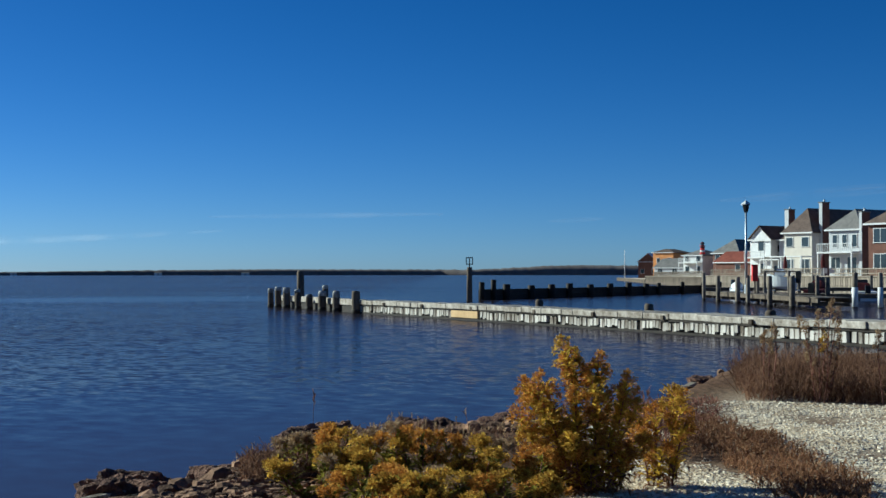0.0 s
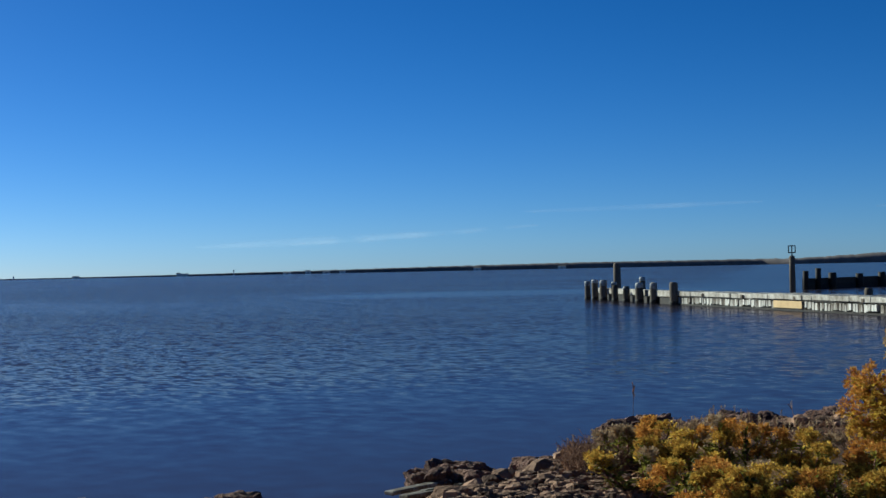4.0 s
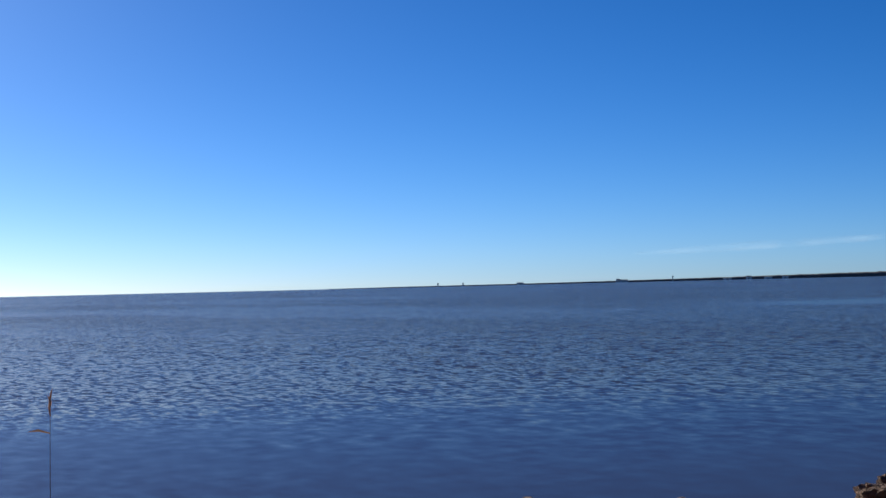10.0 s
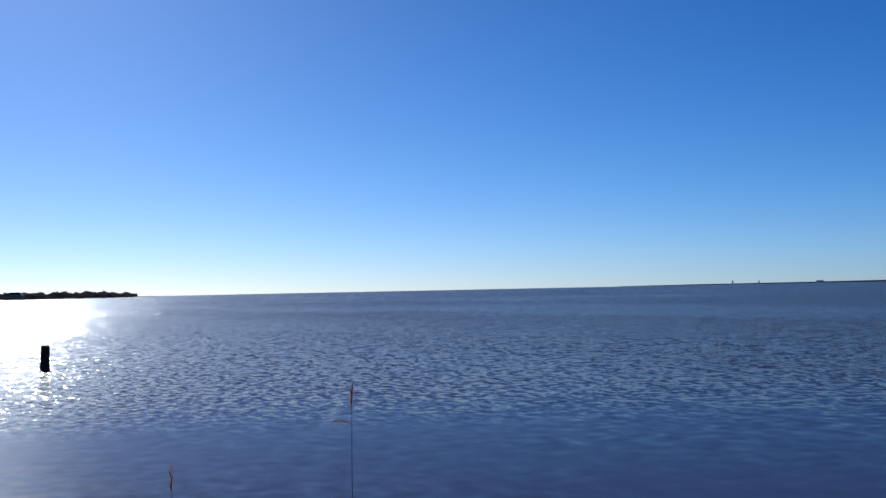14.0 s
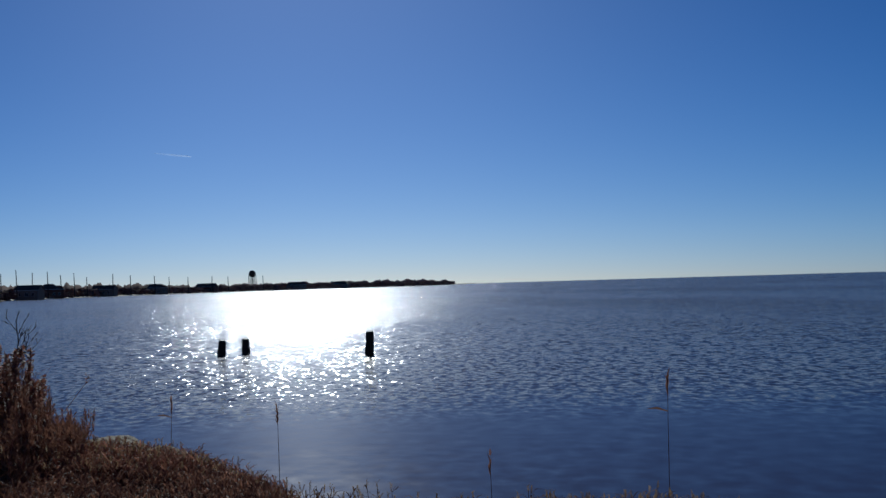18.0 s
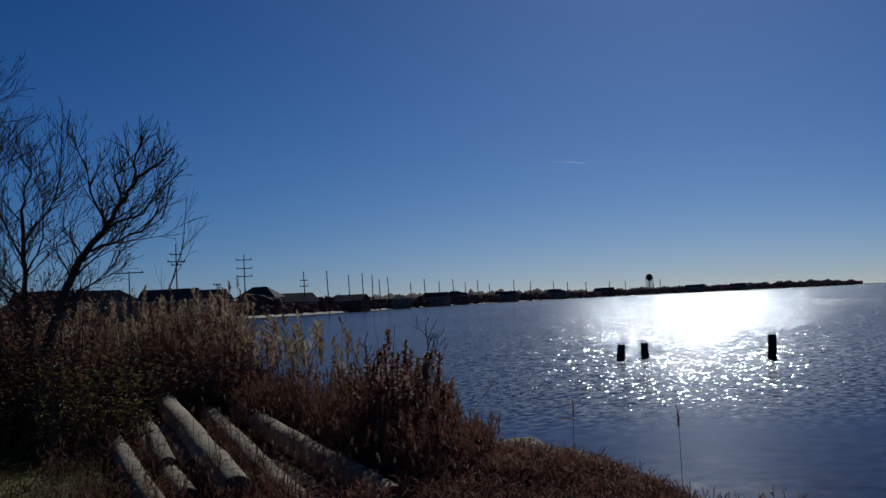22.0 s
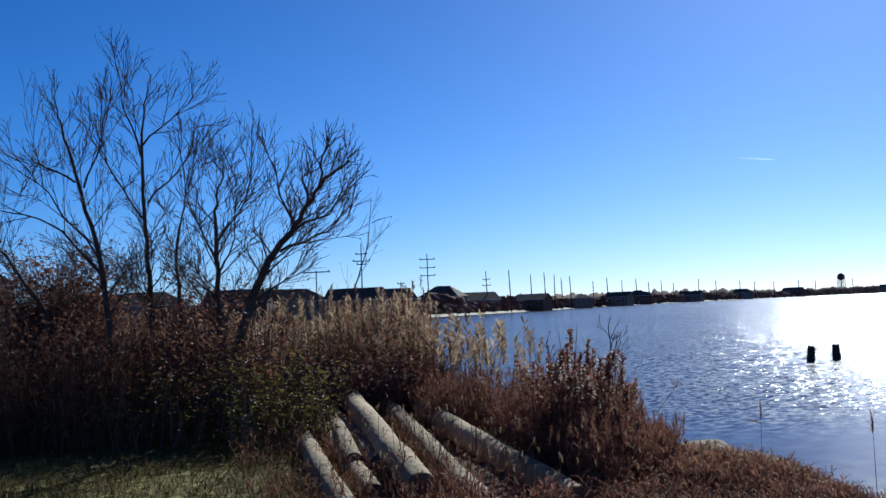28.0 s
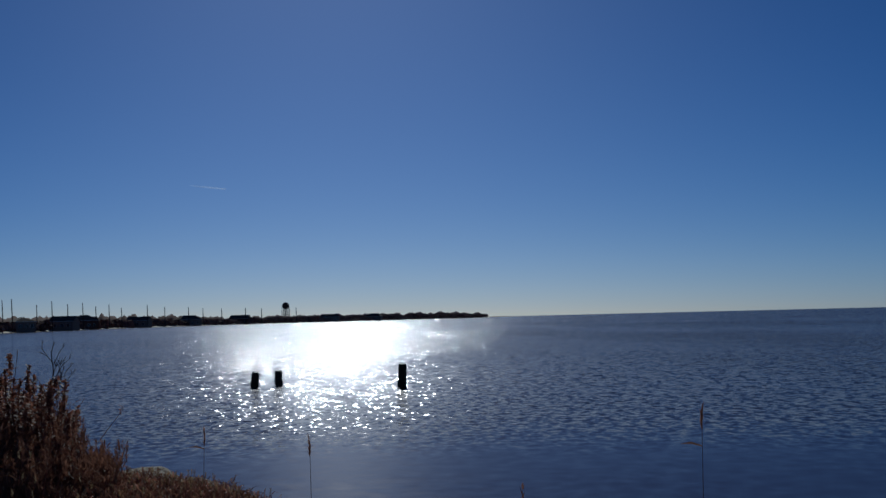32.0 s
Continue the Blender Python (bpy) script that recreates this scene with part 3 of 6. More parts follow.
# ---- pilings, bulkheads and docks ----
def piling_mesh(h, r, seed, under=0.9, lean=0.0):
    rng = random.Random(seed)
    g = Geo()
    zs = [-under, 0.0, h * 0.5, h - 0.06, h]
    rr = [r * 1.06, r * 1.03, r, r * 0.97, r * 0.8]
    g.tube([(lean * z / h + rng.uniform(-0.01, 0.01), rng.uniform(-0.01, 0.01), z) for z in zs], rr, 10)
    return g


def piling(p, h, r, label, group, seed, mat=None, band=None, lean=0.0, limed=0.0):
    t = thing("piling", Matrix.Translation((p[0], p[1], 0)), label, "piling", group)
    part("post", piling_mesh(h, r, seed, lean=lean), mat or M["pile"], t, smooth=True)
    g = Geo().tube([(0, 0, -0.3), (0, 0, 0.1), (0, 0, 0.22)], [r * 1.09, r * 1.09, r * 1.04], 10)
    part("waterline_band", g, M["wet_wood"], t, "dark wet band at the waterline", smooth=True)
    if limed:
        g = Geo().tube([(lean, 0, h - limed), (lean, 0, h - 0.05), (lean, 0, h + 0.02)], [r * 1.015, r * 1.0, r * 0.82], 10)
        part("limed_top", g, M["lime"], t, "top whitened by bird lime", smooth=True)
    if band:
        part("sleeve", Geo().tube([(0, 0, 0.05), (0, 0, band)], [r * 1.14, r * 1.1], 12), M["white"], t, "white plastic sleeve", smooth=True)
    return t


# long bulkhead pier with a concrete cap over bleached vertical planks
A, B = Vector((-4.9, 74.6, 0)), Vector((17.4, 30.6, 0))
run = (B - A).length
ux = (B - A).normalized()
uy = Vector((0, 0, 1)).cross(ux)
PM = Matrix(((ux.x, uy.x, 0, A.x), (ux.y, uy.y, 0, A.y), (0, 0, 1, 0), (0, 0, 0, 1)))   # local x along the pier, -y towards the viewer
bulkhead = thing("bulkhead_pier", PM, "weathered bulkhead pier of bleached planks with a pale cap", "pier")
rng = random.Random(11)
part("core", Geo().box(0.0, run, 0.05, 1.25, -0.8, 0.52), M["wet_wood"], bulkhead, "dark timber core")
part("footing", Geo().box(-0.1, run, -0.1, 0.05, -0.8, 0.09, bevel=0.02), M["wet_wood"], bulkhead, "dark weed-covered footing")
part("wale", Geo().box(0.0, run, -0.09, 0.05, 0.44, 0.52, bevel=0.015), M["wet_wood"], bulkhead, "dark wale below the cap")
cap_meshes = []
for k in range(3):
    g = Geo()
    for i in range(3):
        g.box(i * 0.82, i * 0.82 + 0.8, -0.16 + 0.02 * ((i + k) % 2), 1.3, 0.52, 0.74 + 0.015 * ((i * 2 + k) % 3), bevel=0.02)
    cap_meshes.append(g.mesh("cap_slab", M["concrete"]))
for i in range(int(run / 2.46) + 1):
    part("cap_slab", cap_meshes[i % 3], None, bulkhead, m=Matrix.Translation((i * 2.46, rng.uniform(-0.04, 0.04), rng.uniform(-0.025, 0.02))) @ Matrix.Rotation(radians(rng.uniform(-0.5, 0.5)), 4, "Y"))
plank_meshes = [Geo().box(0, w, -0.06 - 0.015 * k, 0.05, 0.07 + 0.035 * k, 0.45, bevel=0.012).mesh("plank", M["bleached"]) for k, w in enumerate((0.15, 0.19, 0.12, 0.17))]
x, i = 0.0, 0
while x < run - 0.3:
    k = rng.randrange(4)
    w = (0.15, 0.19, 0.12, 0.17)[k]
    if rng.random() > 0.06:
        part("plank", plank_meshes[k], None, bulkhead, m=Matrix.Translation((x, 0, rng.uniform(-0.06, 0.03))) @ Matrix.Rotation(radians(rng.uniform(-3, 3)), 4, "Y"))
    x += w + rng.choice((0.02, 0.03, 0.05, 0.09))
part("patch_board", Geo().box(12.0, 14.7, -0.15, -0.07, 0.12, 0.46, bevel=0.02), M["tan"], bulkhead, "newer tan patch boards")
for i in range(9):
    x0 = 3 + i * 5.3 + rng.uniform(-1, 1)
    part("tie_bolt_block", Geo().box(x0, x0 + 0.18, -0.22, -0.08, 0.5, 0.68, bevel=0.02), M["pile"], bulkhead)

# the beam and the cluster of pilings at the pier's head
head = thing("pier_head", Matrix.Identity(4), "white-topped timber beam linking the pilings at the pier's head", "pier")
C = Vector((-11.2, 90.0, 0))
ux2 = (C - A).normalized()
uy2 = ux2.cross(Vector((0, 0, 1)))
HM = Matrix(((ux2.x, uy2.x, 0, A.x), (ux2.y, uy2.y, 0, A.y), (0, 0, 1, 0), (0, 0, 0, 1)))
part("beam", Geo().box(-0.2, (C - A).length, -0.1, 0.5, 0.42, 0.78, HM, 0.03), M["concrete"], head, "bleached beam")
part("lower_beam", Geo().box(0, (C - A).length, 0.0, 0.4, -0.3, 0.42, HM, 0.03), M["wet_wood"], head, "dark lower timbers")
HEAD = ((-11.73, 89.0, 1.25), (-11.04, 87.5, 1.36), (-10.31, 86.1, 1.33), (-9.15, 82.6, 1.02), (-8.31, 81.2, 0.95), (-7.33, 79.4, 1.2), (-7.6, 84.4, 1.5), (-6.34, 77.6, 1.2), (-4.93, 74.1, 1.25), (-9.6, 86.2, 1.2))
for i, (x, y, h) in enumerate(HEAD):
    piling((x, y), h, 0.2 + 0.025 * (i % 3), "stout dark timber piling with a whitened top at the pier's head", "pilings at the pier's head", 100 + i, limed=(0.3, 0.22, 0.36, 0.0, 0.16)[i % 5])
piling((-10.3, 94.5), 2.45, 0.27, "tall dark timber post behind the pier's head", "", 130)
for i, (x, y, h) in enumerate(((4.2, 63.5, 0.95), (8.2, 55.0, 0.95), (11.2, 46.5, 0.9), (14.5, 40.2, 0.92))):
    piling((x + 0.5, y + 0.2), h, 0.2, "short dark piling behind the bulkhead cap", "pilings behind the bulkhead", 140 + i)

# dark breakwater of planks and posts beyond it
W0, W1 = Vector((3.2, 113.6, 0)), Vector((31.0, 157.4, 0))
ux3 = (W1 - W0).normalized()
uy3 = Vector((0, 0, 1)).cross(ux3)
WM = Matrix(((ux3.x, uy3.x, 0, W0.x), (ux3.y, uy3.y, 0, W0.y), (0, 0, 1, 0), (0, 0, 0, 1)))
breakwater = thing("breakwater", WM, "dark timber breakwater wall with square-topped posts", "breakwater")
wl = (W1 - W0).length + 6
for i in range(13):
    x0, x1 = wl * i / 13, wl * (i + 1) / 13 - 0.06
    for j in range(3):
        part("wall_board", Geo().box(x0, x1, 0.0, 0.14, -0.5 + 0.46 * j, -0.045 + 0.46 * j + (0.03 if j == 2 else 0), bevel=0.012), M["wet_wood"], breakwater)
for i, u in enumerate((0, 0.035, 0.075, 0.155, 0.225, 0.29, 0.37, 0.45, 0.53, 0.61, 0.67, 0.79, 0.90, 1.0)):
    hgt = 1.55 + 0.2 * (i % 2) if i < 2 else 1.2 + 0.07 * (i % 3)
    part("post", Geo().tube([(u * wl, -0.2, -0.6), (u * wl, -0.2, hgt - 0.05), (u * wl, -0.2, hgt)], [0.36, 0.34, 0.29] if 1 < i < 10 else [0.24, 0.24, 0.2], 10), M["wet_wood"], breakwater, smooth=True)

# channel marker
mk = thing("channel_marker", Matrix.Translation((2.2, 108.6, 0)), "timber post carrying an open square channel marker", "channel marker")
part("post", Geo().tube([(0, 0, -0.8), (0, 0, 2.7), (0, 0, 2.82)], [0.26, 0.23, 0.18], 10), M["pile"], mk, smooth=True)
part("bracket", Geo().box(-0.05, 0.05, -0.05, 0.05, 2.8, 3.1), M["black"], mk, "black metal bracket")
g = Geo()
for x0, x1, z0, z1 in ((-0.3, 0.3, 3.56, 3.64), (-0.3, 0.3, 3.02, 3.10), (-0.3, -0.22, 3.1, 3.56), (0.22, 0.3, 3.1, 3.56), (-0.04, 0.04, 3.1, 3.56)):
    g.box(x0, x1, -0.03, 0.03, z0, z1)
part("marker_frame", g, M["black"], mk, "open dark square frame")

# old stumps standing in the glitter
for x, y, h, r, ln in ((-41.6, 16.0, 0.5, 0.13, 0.1), (-41.9, 17.0, 0.5, 0.13, -0.03), (-37.2, 19.3, 0.74, 0.135, 0.06)):
    piling((x, y), h, r, "old dark piling stump standing in the sunlit water", "piling stumps in the water", int(x * -10), M["wet_wood"], lean=ln)


def jetty(name, p0, p1, width, z, label, posts, seed):
    """A plank jetty on joists."""
    p0, p1 = Vector((*p0, 0)), Vector((*p1, 0))
    ax = (p1 - p0).normalized()
    ay = Vector((0, 0, 1)).cross(ax)
    m = Matrix(((ax.x, ay.x, 0, p0.x), (ax.y, ay.y, 0, p0.y), (0, 0, 1, 0), (0, 0, 0, 1)))
    t = thing(name, m, label, "dock")
    ln = (p1 - p0).length
    deck = [Geo().box(0, 0.28, -0.03, width + 0.03 * k, z, z + 0.05, bevel=0.008).mesh("deck_board", M["dock"]) for k in range(3)]
    rr = random.Random(seed)
    for i in range(int(ln / 0.3)):
        part("deck_board", deck[rr.randrange(3)], None, t, m=Matrix.Translation((i * 0.3, 0, rr.uniform(-0.008, 0.008))))
    # stringers take darker wood, so the shade below the deck is in their colour
    for y in (0.02, width - 0.16):
        part("stringer", Geo().box(0, ln, y, y + 0.12, z - 0.28, z - 0.005, bevel=0.01), M["pile"], t)
    for i in range(int(ln / 3) + 1):
        part("cross_beam", Geo().box(min(i * 3.0, ln - 0.2), min(i * 3.0, ln - 0.2) + 0.15, -0.1, width + 0.1, z - 0.5, z - 0.29), M["pile"], t)
    return t


jetty("plank_dock", (22.3, 111.0), (22.9, 80.0), 2.2, 0.72, "low weathered plank dock on pilings", 0, 5)
jetty("plank_dock", (24.5, 97.0), (44.0, 91.0), 2.0, 0.72, "low weathered plank dock on pilings", 0, 6)
jetty("plank_dock", (25.0, 126.0), (52.0, 118.0), 2.0, 0.9, "low weathered plank dock on pilings", 0, 7)
DOCK = ((21.93, 109.9, 2.35, 0), (21.76, 103.4, 2.1, 0), (21.62, 95.9, 2.0, 0), (21.58, 92.5, 1.95, 0), (21.6, 86.4, 2.1, 0), (21.9, 82.0, 2.1, 0), (27.2, 95.0, 2.1, 0), (28.0, 95.1, 2.0, 0),
        (27.04, 85.8, 2.3, 1.35), (28.31, 84.6, 2.3, 1.35), (26.0, 108.0, 1.9, 0), (27.5, 118.0, 2.1, 0), (33.0, 116.5, 2.1, 0), (38.0, 116.0, 2.1, 0), (43.0, 114.5, 2.2, 0), (36.0, 92.0, 2.0, 0), (33.5, 100.0, 2.0, 0), (38.5, 104.0, 2.2, 0))
for i, (x, y, h, wb) in enumerate(DOCK):
    piling((x, y), h, 0.15 + 0.015 * (i % 3), "slim grey dock piling with a white sleeve" if wb else "slim grey dock piling", "dock pilings", 200 + i, M["dock"], wb)

# lamp on the dock
lp = thing("street_lamp", Matrix.Translation((22.6, 97.4, 0.95)) , "tall slim grey lamp post with a lantern head on the dock", "street lamp")
part("base", Geo().tube([(0, 0, -0.18), (0, 0, 0.4), (0, 0, 0.5)], [0.16, 0.15, 0.09], 10), M["metal"], lp)
part("pole", Geo().tube([(0, 0, 0.4), (0, 0, 3), (0, 0, 5.9)], [0.1, 0.085, 0.07], 10), M["metal"], lp, smooth=True)
lantern = part("lantern", Geo().tube([(0, 0, 5.85), (0, 0, 5.95), (0, 0, 6.45)], [0.1, 0.16, 0.27], 8), M["black"], lp, "dark tapered lantern")
part("lantern_cap", Geo().tube([(0, 0, 6.45), (0, 0, 6.52), (0, 0, 6.68), (0, 0, 6.76)], [0.34, 0.32, 0.14, 0.03], 8), M["white"], lantern, "pale lantern cap")
bx = thing("life_ring_cabinet", Matrix.Translation((22.9, 96.0, 1.45)), "red cabinet on a post beside the lamp", "cabinet")
part("post", Geo().box(-0.06, 0.06, -0.06, 0.06, -0.68, 0.8), M["dock"], bx)
part("box", Geo().box(-0.2, 0.2, -0.2, 0.2, 0.25, 1.4, bevel=0.03), M["red"], bx)
part("lid", Geo().box(-0.24, 0.24, -0.24, 0.24, 1.4, 1.47, bevel=0.02), M["red"], bx)


def boat(p, yaw, length, label, cover=False, z=0.0, hull="hull"):
    t = thing("motor_boat", Matrix.Translation((p[0], p[1], z)) @ Matrix.Rotation(radians(yaw), 4, "Z"), label, "boat", "boats at the docks")
    g = Geo()
    secs = []
    for i in range(9):
        u = i / 8
        w = length * 0.17 * (1 - max(0, (u - 0.45) / 0.55) ** 2.2) + 0.03
        sheer = 0.75 + 0.35 * u * u
        x = -length / 2 + length * u
        secs.append([Vector((x, -w, sheer)), Vector((x, -w * 0.8, 0.05)), Vector((x, 0, -0.25 + 0.3 * u * u)), Vector((x, w * 0.8, 0.05)), Vector((x, w, sheer))])
    g.v = [tuple(q) for s in secs for q in s]
    for i in range(8):
        for k in range(4):
            g.f.append((i * 5 + k, i * 5 + 5 + k, i * 5 + 6 + k, i * 5 + k + 1))
        g.f.append((i * 5, i * 5 + 4, i * 5 + 9, i * 5 + 5))
    g.f.append((0, 1, 2, 3, 4))
    part("hull", g, M[hull], t)
    part("cabin", Geo().box(-length * 0.1, length * 0.22, -length * 0.1, length * 0.1, 0.85, 1.5, bevel=0.15), M["canvas"] if cover else M["hull"], t, "canvas cover" if cover else "")
    part("windscreen", Geo().box(length * 0.16, length * 0.24, -length * 0.1, length * 0.1, 1.3, 1.75, bevel=0.04), M["glass"], t)
    part("outboard_motor", Geo().box(-length / 2 - 0.35, -length / 2, -0.2, 0.2, 0.3, 1.3, bevel=0.08), M["black"], t, "black outboard motor")
    return t


boat((29.4, 102.5), 60, 3.8, "dark-hulled motor boat under a maroon canvas cover", True, 0.25, "canvas")
boat((28.0, 108.0), 150, 2.4, "small white motor boat raised on a lift", False, 1.15)
boat((25.6, 113.5), 100, 3.2, "small white motor boat moored at the dock")
boat((41.0, 108.0), 75, 6.2, "white motor boat moored between pilings")
boat((35.0, 109.0), 80, 5.4, "white motor boat with a maroon canvas cover moored between pilings", True)


def boat_lift(p, yaw, z):
    t = thing("boat_lift", Matrix.Translation((p[0], p[1], 0)) @ Matrix.Rotation(radians(yaw), 4, "Z"), "timber boat lift with four posts and cradle beams", "boat lift", "boat lifts")
    for x in (-1.0, 1.0):
        for y in (-1.5, 1.5):
            part("post", Geo().tube([(x, y, -0.8), (x, y, 2.5)], [0.14, 0.12], 8), M["dock"], t)
        part("cradle_beam", Geo().box(x - 0.08, x + 0.08, -1.5, 1.5, z - 0.34, z - 0.22), M["metal"], t, "metal cradle beam")
    for y in (-1.5, 1.5):
        part("top_beam", Geo().box(-1.15, 1.15, y - 0.05, y + 0.05, 2.36, 2.5, bevel=0.02), M["dock"], t)
    return t


boat_lift((28.0, 108.0), 150, 1.15)


# ---- waterfront houses ----
def frame_at(p, facing, z):
    """Local -y looks towards the direction 'facing'."""
    return Matrix.Translation((p[0], p[1], z)) @ Matrix.Rotation(radians(facing - 180), 4, "Z")


def window(parent, x, y, z, w, h, front=True, panes=2, frame_mat=None):
    """A framed window on the front (-y) or on the right side (+x) of a wall."""
    t = 0.07
    fm = frame_mat or M["white"]
    g, gl = Geo(), Geo()

    def put(geo, a0, a1, b0, b1, d0, d1):
        if front:
            geo.box(x + a0, x + a1, y - d1, y - d0, z + b0, z + b1)
        else:
            geo.box(x + d0, x + d1, y + a0, y + a1, z + b0, z + b1)
    put(g, -w / 2 - t, w / 2 + t, h, h + t, 0, 0.07)
    put(g, -w / 2 - t, -w / 2, 0, h, 0, 0.07)
    put(g, w / 2, w / 2 + t, 0, h, 0, 0.07)
    for i in range(1, panes):
        a = -w / 2 + w * i / panes
        put(g, a - 0.03, a + 0.03, 0, h, 0, 0.06)
    put(gl, -w / 2, w / 2, 0, h, 0.005, 0.03)
    win = part("window", g, fm, parent)
    s = Geo()
    put(s, -w / 2 - t - 0.05, w / 2 + t + 0.05, -t, 0, 0, 0.12)
    part("sill", s, fm, win)
    part("pane", gl, M["glass"], win, "dark reflecting pane")
    return win


def roof_geo(w, d, z, rise, style, eave=0.4):
    g = Geo()
    x0, x1, y0, y1 = -w / 2 - eave, w / 2 + eave, -eave, d + eave
    k = 0.14
    if style == "gable_front":
        ym = 0
        top = [(0, y0, z + rise), (0, y1, z + rise)]
        prof = [(x0, z - 0.1), (0, z + rise), (x1, z - 0.1)]
        v = [(x, y, zz) for y in (y0, y1) for x, zz in prof] + [(x, y, zz - k) for y in (y0, y1) for x, zz in prof]
        f = [(0, 1, 4, 3), (1, 2, 5, 4), (6, 9, 10, 7), (7, 10, 11, 8), (0, 6, 7, 1), (1, 7, 8, 2), (3, 4, 10, 9), (4, 5, 11, 10), (0, 3, 9, 6), (2, 8, 11, 5)]
        gable = [((-w / 2, 0, z), (w / 2, 0, z), (0, 0, z + rise - k)), ((w / 2, d, z), (-w / 2, d, z), (0, d, z + rise - k))]
    elif style == "gable_side":
        prof = [(y0, z - 0.1), (d / 2, z + rise), (y1, z - 0.1)]
        v = [(x, y, zz) for x in (x0, x1) for y, zz in prof] + [(x, y, zz - k) for x in (x0, x1) for y, zz in prof]
        f = [(0, 3, 4, 1), (1, 4, 5, 2), (6, 7, 10, 9), (7, 8, 11, 10), (0, 1, 7, 6), (1, 2, 8, 7), (3, 9, 10, 4), (4, 10, 11, 5), (0, 6, 9, 3), (2, 5, 11, 8)]
        gable = [((-w / 2, d, z), (-w / 2, 0, z), (-w / 2, d / 2, z + rise - k)), ((w / 2, 0, z), (w / 2, d, z), (w / 2, d / 2, z + rise - k))]
    else:
        q = min(w, d) * 0.42
        if d >= w:
            r0, r1 = (0, q, z + rise), (0, d - q, z + rise)
        else:
            r0, r1 = (-w / 2 + q, d / 2, z + rise), (w / 2 - q, d / 2, z + rise)
        v = [(x0, y0, z - 0.1), (x1, y0, z - 0.1), (x1, y1, z - 0.1), (x0, y1, z - 0.1), r0, r1] + [(x0, y0, z - 0.24), (x1, y0, z - 0.24), (x1, y1, z - 0.24), (x0, y1, z - 0.24)]
        f = [(0, 1, 4), (1, 2, 5, 4), (2, 3, 5), (3, 0, 4, 5)] if d >= w else [(0, 1, 5, 4), (1, 2, 5), (2, 3, 4, 5), (3, 0, 4)]
        f += [(0, 6, 7, 1), (1, 7, 8, 2), (2, 8, 9, 3), (3, 9, 6, 0), (9, 8, 7, 6)]
        gable = []
    g.add(v, f)
    return g, gable


def house(p, facing, z, w, d, h, rise, style, wall, roof, label, front_windows=(), side_windows=(), chimney=None, door=None, balcony=None, group="waterfront houses", name="house"):
    t = thing(name, frame_at(p, facing, z), label, "house", group)
    g = Geo().box(-w / 2, w / 2, 0, d, -1.2, h)
    rg, gables = roof_geo(w, d, h, rise, style)
    for tri in gables:
        back = Vector((0, 0.1 if tri[0][1] == 0 else -0.1, 0)) if style == "gable_front" else Vector((0.1 if tri[0][0] < 0 else -0.1, 0, 0))
        v = [Vector(q) for q in tri] + [Vector(q) + back for q in tri]
        g.add(v, [(0, 1, 2), (5, 4, 3), (0, 3, 4, 1), (1, 4, 5, 2), (2, 5, 3, 0)])
    part("wall", g, M[wall], t)
    part("roof", rg, M[roof], t)
    part("fascia", Geo().box(-w / 2 - 0.42, w / 2 + 0.42, -0.46, -0.40, h - 0.28, h - 0.08), M["white"], t, "white fascia board")
    for x, zz, ww, hh in front_windows:
        window(t, x, 0, zz, ww, hh, True, max(1, round(ww / 0.9)))
    for y, zz, ww, hh in side_windows:
        window(t, w / 2, y, zz, ww, hh, False, max(1, round(ww / 0.9)))
    if door:
        x, ww = door
        dr = part("door", Geo().box(x - ww / 2, x + ww / 2, -0.07, 0, 0, 2.1, bevel=0.02), M["white"], t)
        part("pane", Geo().box(x - ww / 2 + 0.15, x + ww / 2 - 0.15, -0.09, -0.07, 0.25, 1.95), M["glass"], dr, "dark door glass")
    if chimney:
        x, y, ww, top, mat = chimney
        # dark brown body paints the shaded sides; a thin pale panel the sunlit front
        ch = part("chimney", Geo().box(x - ww / 2, x + ww / 2, y - 0.75, y + 0.75, 0, top, bevel=0.03), M["brown_siding"], t, "chimney coloured dark for its shaded sides")
        part("chimney_front", Geo().box(x - ww / 2, x + ww / 2, y - 0.78, y - 0.75, 0, top), M[mat], ch, "thin front panel kept pale as the sunlit face")
        part("chimney_cap", Geo().box(x - ww / 2 - 0.1, x + ww / 2 + 0.1, y - 0.85, y + 0.85, top, top + 0.15, bevel=0.03), M["roof_grey"], ch)
        part("flue", Geo().tube([(x, y, top + 0.15), (x, y, top + 0.5)], [0.16, 0.14], 8), M["metal"], ch)
    if balcony:
        x0, x1, zz, out = balcony
        b = part("balcony", Geo().box(x0, x1, -out, 0, zz - 0.2, zz, bevel=0.02), M["white"], t)
        part("top_rail", Geo().box(x0, x1, -out, -out + 0.08, zz + 0.95, zz + 1.03), M["white"], b)
        n = int((x1 - x0) / 0.28)
        for i in range(n + 1):
            xx = x0 + (x1 - x0 - 0.05) * i / n
            part("baluster", Geo().box(xx, xx + 0.05, -out + 0.015, -out + 0.065, zz, zz + 0.95), M["white"], b)
        for xx in (x0 + 0.05, x1 - 0.2):
            part("support_post", Geo().box(xx, xx + 0.15, -out + 0.02, -out + 0.17, 0, zz - 0.2), M["white"], b)
    return t


